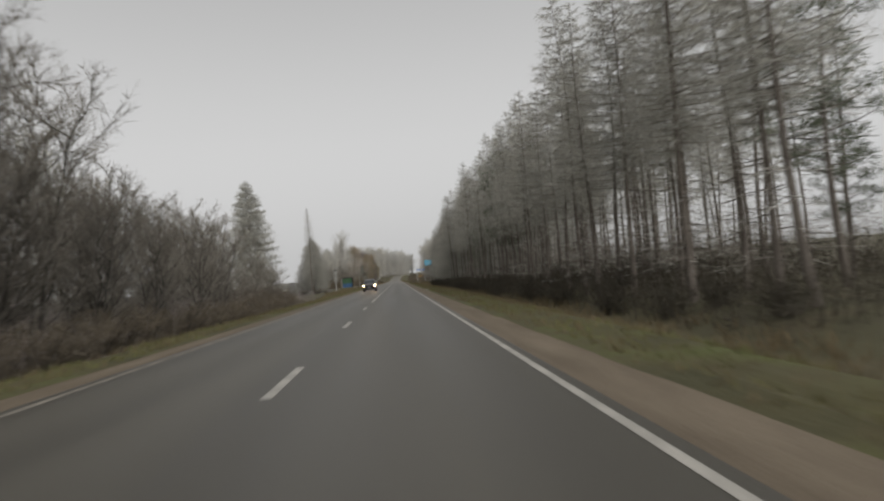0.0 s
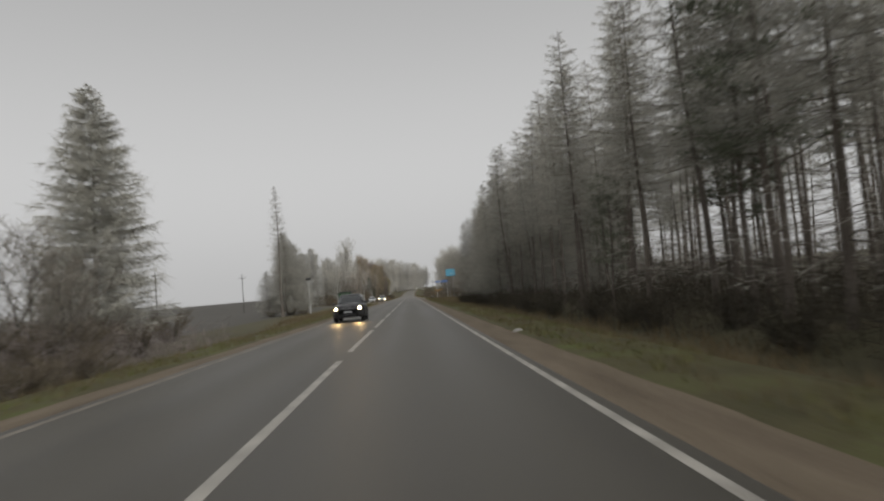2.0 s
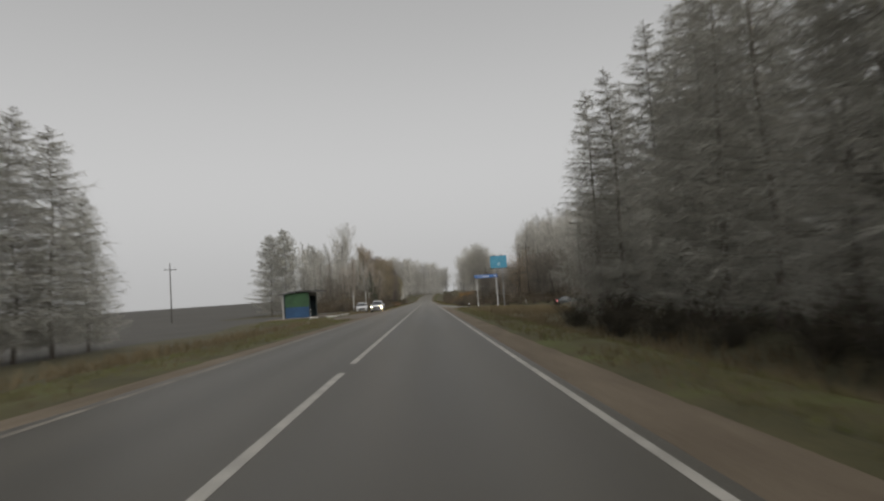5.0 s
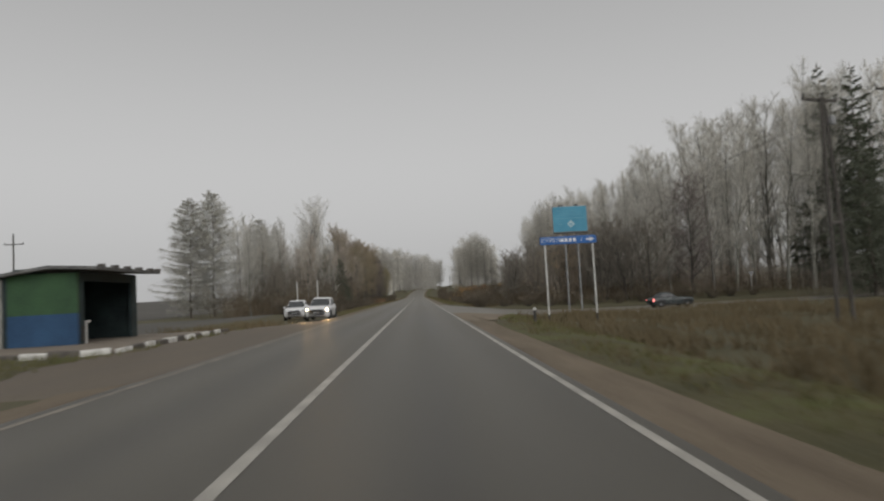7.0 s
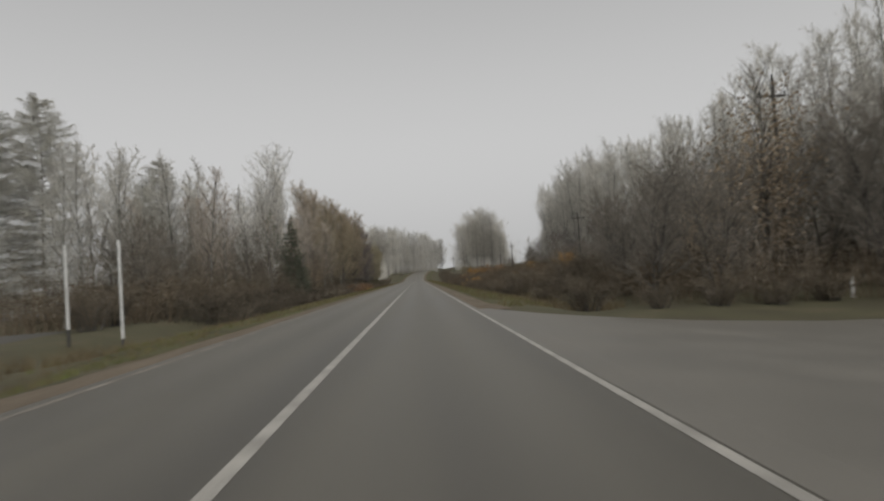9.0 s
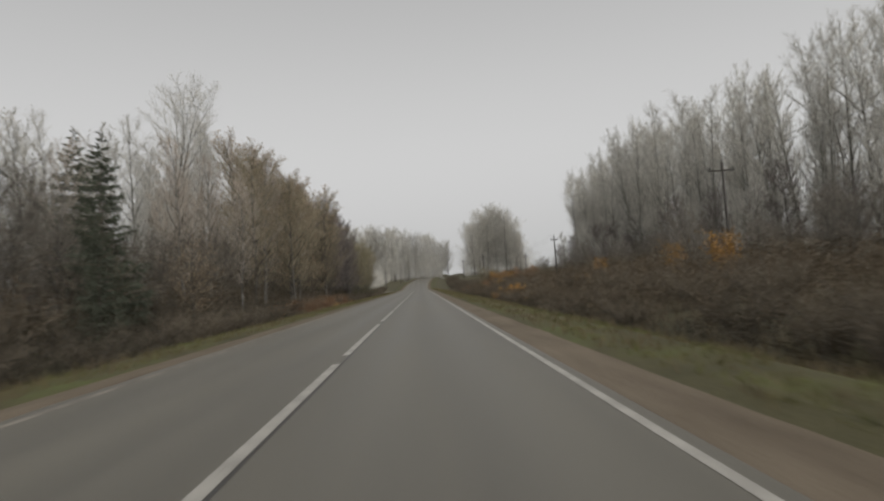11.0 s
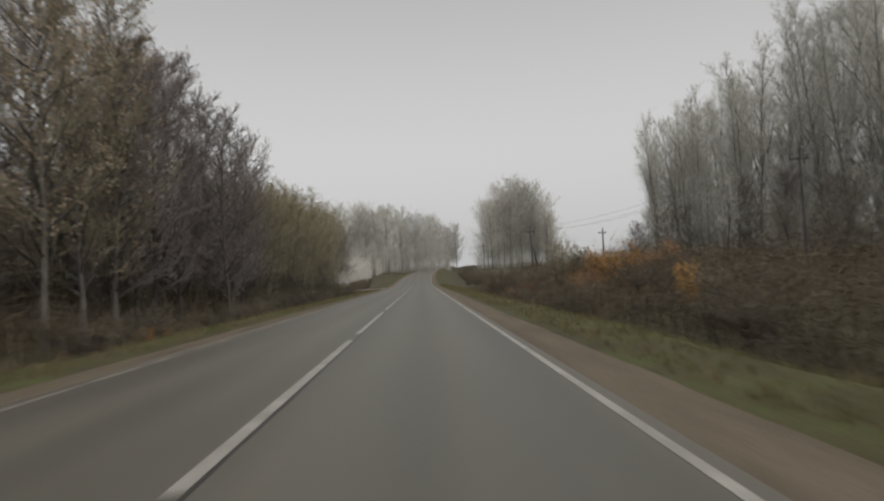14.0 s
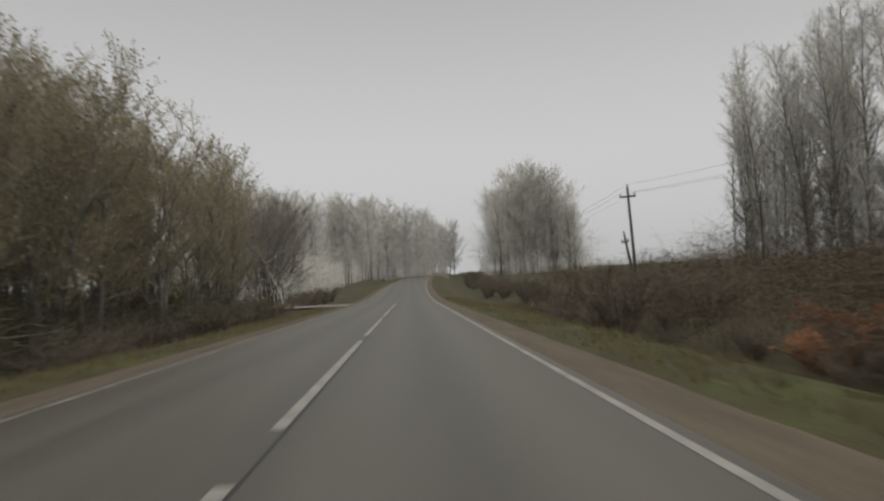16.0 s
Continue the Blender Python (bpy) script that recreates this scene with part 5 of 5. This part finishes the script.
pole(31.0, 201.0, 9.3, (0, 0), 2.3, "frame", 20, 0.12, "A-frame power pole with a pale concrete strut", True, 1.0)
cabinet = thing("transformer_cabinet", "pale grey-green steel cabinet at the foot of a power pole", "cabinet", pose(30.6, 212.4, land(30.6, 212.4) - 0.1, 0, 0, 8))
part("plinth", bevelled(-0.55, 0.55, -0.45, 0.45, 0, 0.35, 0.02), CONCRETE, cabinet)
body = part("body", bevelled(-0.5, 0.5, -0.4, 0.4, 0.352, 1.9, 0.02), CABINET, cabinet)
for s in (-1, 1):
    leaf = part("door", bevelled(s * 0.24 - 0.22, s * 0.24 + 0.22, -0.425, -0.402, 0.45, 1.8, 0.008), CABINET, cabinet)
    part("handle", bevelled(s * 0.08 - 0.02, s * 0.08 + 0.02, -0.46, -0.427, 1.05, 1.25, 0.008), STEEL_DARK, leaf)
part("roof", bevelled(-0.58, 0.58, -0.48, 0.48, 1.902, 2.0, 0.03), STEEL_GREY, cabinet)
wires(tops[1], tops[2], 1.2)
for k in range(2, 6):
    wires(tops[k], tops[k + 1], 1.3)
pole(30.7, 452, 7.8, (0, 1.0))
pole(21.2, 455.5, 5.2, (0, -9.0), 0.7, label="short leaning wooden pole stub with insulators")
pole(-49, 182.5, 10.0, (0, 0), 1.5, label="lone wooden power pole in the field")
pole(-53, 266, 12.4, (0, 0), 2.6, drop=1.3, label="tall wooden power pole standing far out in the field")
pole(-86, 236, 10.0, (0, 0), 1.5, label="lone wooden power pole in the field")


# ---- vehicles ----
def loft(stations, half):
    """A closed body from stations along y; half(station) gives the right half of a section, bottom to top."""
    b = Build()
    n = 0
    for s in stations:
        right = half(s)
        ring = right + [(-x, z) for x, z in reversed(right) if x > 1e-6]
        n = len(ring)
        b.v += [(x, s[0], z) for x, z in ring]
    for i in range(len(stations) - 1):
        for k in range(n):
            b.f.append((i * n + k, i * n + (k + 1) % n, (i + 1) * n + (k + 1) % n, (i + 1) * n + k))
    b.f += [tuple(range(n)), tuple((len(stations) - 1) * n + k for k in reversed(range(n)))]
    return b


def tyre_build(r, w):
    b = Build()
    rings = ((r * 0.66, -w / 2), (r * 0.94, -w / 2), (r, -w * 0.36), (r, w * 0.36), (r * 0.94, w / 2), (r * 0.66, w / 2))
    n = 24
    for rr, x in rings:
        b.v += [(x, rr * math.cos(6.2832 * k / n), rr * math.sin(6.2832 * k / n)) for k in range(n)]
    for i in range(len(rings)):
        j = (i + 1) % len(rings)
        for k in range(n):
            b.f.append((i * n + k, i * n + (k + 1) % n, j * n + (k + 1) % n, j * n + k))
    return b


def rim_build(r, w):
    b = Build()
    n = 24
    for rr, x in ((r * 0.66, 0.42 * w), (r * 0.6, 0.3 * w), (r * 0.15, 0.38 * w), (0.001, 0.4 * w)):
        b.v += [(x, rr * math.cos(6.2832 * k / n), rr * math.sin(6.2832 * k / n)) for k in range(n)]
    for i in range(3):
        for k in range(n):
            if i == 1 and k % 5 == 0:
                continue
            b.f.append((i * n + k, i * n + (k + 1) % n, (i + 1) * n + (k + 1) % n, (i + 1) * n + k))
    return b


class Cabin:
    """The glasshouse of a car: rounded in plan, narrowing towards the roof; v runs from the waist to the roof edge."""

    def __init__(self, front, rear, width, z0, z1):
        self.front, self.rear, self.width, self.z0, self.z1 = front, rear, width, z0, z1

    def ring(self, v):
        mix = lambda p, e: p[0] + (p[1] - p[0]) * v ** e
        return mix(self.front, 0.92), mix(self.rear, 1.5), mix(self.width, 1.25), self.z0 + (self.z1 - self.z0) * v

    def front_at(self, x, v, back=False):
        f, r, w, z = self.ring(v)
        y = (f - r) / 2 * (1 - min(abs(x), 0.999) ** 5) ** 0.2
        return Vector((x * w, (f + r) / 2 + (-y if back else y), z))

    def side_at(self, u, v, side):
        f, r, w, z = self.ring(v)
        return Vector((side * w * (1 - min(abs(u), 0.999) ** 5) ** 0.2, (f + r) / 2 + u * (f - r) / 2, z))

    def shell(self):
        b = Build()
        n = 40
        levels = [(k / 6, 1.0, 0.0) for k in range(7)] + [(1.0, 0.93, 0.028), (1.0, 0.75, 0.052), (1.0, 0.4, 0.068)]
        for v, shrink, lift in levels:
            f, r, w, z = self.ring(v)
            for k in range(n):
                t = 2 * math.pi * k / n
                c, s = math.cos(t), math.sin(t)
                x, y = abs(c) ** 0.4 * (1 if c > 0 else -1), abs(s) ** 0.4 * (1 if s > 0 else -1)
                b.v.append((x * w * shrink, (f + r) / 2 + y * (f - r) / 2 * shrink, z + lift))
        for i in range(len(levels) - 1):
            for k in range(n):
                b.f.append((i * n + k, i * n + (k + 1) % n, (i + 1) * n + (k + 1) % n, (i + 1) * n + k))
        b.f.append(tuple((len(levels) - 1) * n + k for k in range(n)))
        return b


def pane(at, us, vs, out):
    """A thin curved pane laid on a surface at(u, v), standing proud by out."""
    b = Build()
    nu, nv = 9, 5
    for shift in (1.0, 0.2):
        for j in range(nv):
            for i in range(nu):
                b.v.append(tuple(at(us[0] + (us[1] - us[0]) * i / (nu - 1), vs[0] + (vs[1] - vs[0]) * j / (nv - 1)) + out * shift))
    m = nu * nv
    for j in range(nv - 1):
        for i in range(nu - 1):
            q = j * nu + i
            b.f += [(q, q + 1, q + nu + 1, q + nu), (m + q, m + q + nu, m + q + nu + 1, m + q + 1)]
    rim = [i for i in range(nu)] + [j * nu + nu - 1 for j in range(1, nv)] + [(nv - 1) * nu + i for i in range(nu - 2, -1, -1)] + [j * nu for j in range(nv - 2, 0, -1)]
    b.f += [(p, m + p, m + q, q) for p, q in zip(rim, rim[1:] + rim[:1])]
    return b


def vehicle(name, label, m, paint, tall=True, lamps=None, tails=None, group=""):
    """A car with its nose towards its own +y."""
    car = thing(name, label, "car", m, group)
    up = 0.0 if tall else -0.12
    st = [(2.16, 0.40, 0.74, 0.56, 0.52, 0.78), (2.11, 0.32, 0.86, 0.72, 0.68, 0.90), (1.98, 0.28, 0.95, 0.83, 0.78, 0.98), (1.75, 0.26, 1.0, 0.885, 0.83, 1.04),
          (1.3, 0.25, 1.03, 0.905, 0.85, 1.08), (0.8, 0.25, 1.05, 0.91, 0.86, 1.1), (0.0, 0.25, 1.06, 0.91, 0.87, 1.08),
          (-1.0, 0.25, 1.07, 0.91, 0.87, 1.09), (-1.7, 0.27, 1.08, 0.895, 0.85, 1.1), (-2.0, 0.32, 1.05, 0.85, 0.8, 1.07), (-2.12, 0.38, 0.95, 0.78, 0.73, 0.97), (-2.16, 0.45, 0.8, 0.66, 0.6, 0.8)]
    st = [(y, a + 0.6 * up, b + up, c, d, e + up) for y, a, b, c, d, e in st]
    body = loft(st, lambda s: [(0, s[1]), (s[3] * 0.9, s[1]), (s[3] * 0.985, s[1] + 0.1), (s[3], s[1] + 0.25), (s[3] * 0.995, (s[1] + s[2]) / 2 + 0.14), (s[4] + 0.01, s[2] - 0.03), (s[4] * 0.92, s[2] + 0.015), (s[4] * 0.5, s[5]), (0, s[5] + 0.005)])
    part("body", body, paint, car, smooth=True)
    z0, z1 = 1.03 + up, 1.63 + 1.9 * up
    cabin = Cabin((0.86, 0.06), (-1.98, -1.62), (0.85, 0.64), z0, z1) if tall else Cabin((0.72, -0.1), (-1.72, -1.12), (0.83, 0.6), z0, z1)
    part("cabin", cabin.shell(), paint, car, smooth=True)
    part("windscreen", pane(lambda u, v: cabin.front_at(u, v), (-0.88, 0.88), (0.08, 0.93), Vector((0, 0.012, 0.01))), GLASS, car, smooth=True)
    part("rear_window", pane(lambda u, v: cabin.front_at(u, v, True), (-0.82, 0.82), (0.22, 0.9), Vector((0, -0.014, 0.006))), GLASS, car, smooth=True)
    for side in (-1, 1):
        for u0, u1 in ((0.12, 0.74), (-0.42, 0.06), (-0.8, -0.48)):
            part("side_window", pane(lambda u, v: cabin.side_at(u, v, side), (u0, u1), (0.13, 0.86), Vector((side * 0.013, 0, 0.004))), GLASS, car, smooth=True)
    tyre_m, rim_m = tyre_build(0.36, 0.23).mesh("tyre", RUBBER, True), rim_build(0.36, 0.23).mesh("rim", ALLOY)
    for sx in (-1, 1):
        for y in (1.32, -1.34):
            wheel = new("wheel")
            wheel.parent = car
            wheel.matrix_basis = pose(sx * 0.82, y, 0.36, 0, 0, 0 if sx > 0 else 180)
            for n, me in (("tyre", tyre_m), ("rim", rim_m)):
                o = new(n, me)
                o.parent = wheel
            arch = Build()
            for k in range(17):
                w = math.pi * k / 16
                for r in (0.37, 0.46):
                    for x in (0.86, 0.93):
                        arch.v.append((sx * x, y + r * math.cos(w), 0.34 + r * math.sin(w)))
            for k in range(16):
                a = 4 * k
                arch.f += [(a, a + 1, a + 5, a + 4), (a + 3, a + 2, a + 6, a + 7), (a + 1, a + 3, a + 7, a + 5), (a + 2, a, a + 4, a + 6)]
            part("wheel_arch", arch, PLASTIC, car)
        part("mirror", bevelled(sx * 1.0 - 0.1, sx * 1.0 + 0.1, 0.52, 0.62, 1.04 + up, 1.19 + up, 0.045, 3), paint, car, smooth=True)
        part("sill", bevelled(sx * 0.9 - 0.03, sx * 0.9 + 0.03, -0.9, 0.86, 0.25, 0.38, 0.015), PLASTIC, car)
        for y in (0.05, -0.95):
            part("door_handle", bevelled(sx * 0.905 - 0.022, sx * 0.905 + 0.022, y - 0.1, y + 0.1, 0.9 + up, 0.94 + up, 0.01), paint, car)
        part("headlight", bevelled(sx * 0.62 - 0.15, sx * 0.62 + 0.15, 1.93, 2.12, 0.72 + up, 0.9 + up, 0.075, 4), lamps or STEEL_GREY, car, "lit warm headlight" if lamps else "", smooth=True)
        part("tail_light", bevelled(sx * 0.74 - 0.09, sx * 0.74 + 0.09, -2.13, -1.98, 0.7 + up, 0.98 + up, 0.03), tails or RED_LENS, car, "lit red tail light" if tails else "")
        part("fog_lamp", bevelled(sx * 0.56 - 0.07, sx * 0.56 + 0.07, 2.08, 2.14, 0.44 + 0.6 * up, 0.54 + 0.6 * up, 0.025), PLASTIC, car)
        if tall:
            part("roof_rail", bevelled(sx * 0.54 - 0.02, sx * 0.54 + 0.02, -1.4, -0.1, z1 + 0.045, z1 + 0.085, 0.01), STEEL_GREY, car)
    grille = part("grille", bevelled(-0.44, 0.44, 2.05, 2.168, 0.73 + up, 0.84 + up, 0.03), PLASTIC, car)
    for z in (0.765, 0.8):
        part("grille_bar", bevelled(-0.4, 0.4, 2.16, 2.178, z + up, z + 0.014 + up, 0.004), STEEL_GREY, grille)
    part("air_intake", bevelled(-0.34, 0.34, 2.05, 2.166, 0.42 + 0.6 * up, 0.48 + 0.6 * up, 0.02), PLASTIC, car)
    part("bumper_lip", bevelled(-0.62, 0.62, 1.95, 2.13, 0.28 + 0.6 * up, 0.36 + 0.6 * up, 0.03), PLASTIC, car)
    part("number_plate", bevelled(-0.25, 0.25, 2.165, 2.174, 0.56 + 0.6 * up, 0.66 + 0.6 * up, 0.003), STEEL_GREY, car, "plain pale plate")
    return car


RED_LENS = material("red_lamp_lens", (0.16, 0.012, 0.01), (0.22, 0.018, 0.014), 4, 0.3, 0, 20)


def beam(car, energy, spread=76):
    for sx in (-1, 1):
        lamp = new("headlight_beam", bpy.data.lights.new("headlight_beam", "SPOT"))
        lamp.data.energy, lamp.data.color, lamp.data.spot_size, lamp.data.spot_blend, lamp.data.shadow_soft_size = energy, (1.0, 0.62, 0.26), radians(spread), 1.0, 0.08
        lamp.parent = car
        lamp.matrix_basis = look((sx * 0.63, 2.25, 0.76), (sx * 0.9, 11.0, 0.0))


parked = vehicle("suv", "white SUV parked on the verge with lit headlights", pose(-6.1, 227.3, land(-6.1, 227) + 0.05, 0, -2, 180) @ Matrix.Scale(1.04, 4), CAR_WHITE, True, LAMP_ON, group="parked cars")
beam(parked, 230, 100)
vehicle("hatchback", "white car parked on the verge behind the SUV", pose(-9.2, 234.0, land(-9.2, 234), 0, 0, 184), CAR_WHITE, True, group="parked cars")
oncoming = vehicle("oncoming_car", "dark car with bright headlights on the opposite lane", pose(-2.1, 91.0, 0.0, 0, 0, 180), CAR_BLACK, True, LAMP_ON)
beam(oncoming, 90)
vehicle("sedan", "dark sedan with lit tail lights on the side road", pose(26.6, 240.3, side_level(26.6), 0, 0, -86), CAR_DARK, False, None, TAIL_ON)
vehicle("oncoming_car", "far-off car with pinprick headlights", pose(bend(655) - 1.9, 655, rise(655), -2, 0, 175), CAR_BLACK, False, LAMP_FAR)


# ---- a stone at the verge ----
stone = Build()
rs = random.Random(9)
for i in range(7):
    for k in range(12):
        w, v = 2 * math.pi * k / 12, math.pi * (i + 0.5) / 7
        r = 1 + rs.uniform(-0.12, 0.12)
        stone.v.append((0.2 * r * math.sin(v) * math.cos(w), 0.17 * r * math.sin(v) * math.sin(w), 0.1 * r * math.cos(v)))
stone.f = [(i * 12 + k, (i + 1) * 12 + k, (i + 1) * 12 + (k + 1) % 12, i * 12 + (k + 1) % 12) for i in range(6) for k in range(12)]
stone.f += [tuple(range(12)), tuple(reversed(range(72, 84)))]
rock = new("stone", stone.mesh("stone", CONCRETE, True))
rock.matrix_basis = pose(4.85, 69.4, -0.03, 0, 0, 30) @ Matrix.Scale(0.85, 4)
tagged(rock, "pale stone lying where gravel meets the turf", "stone")
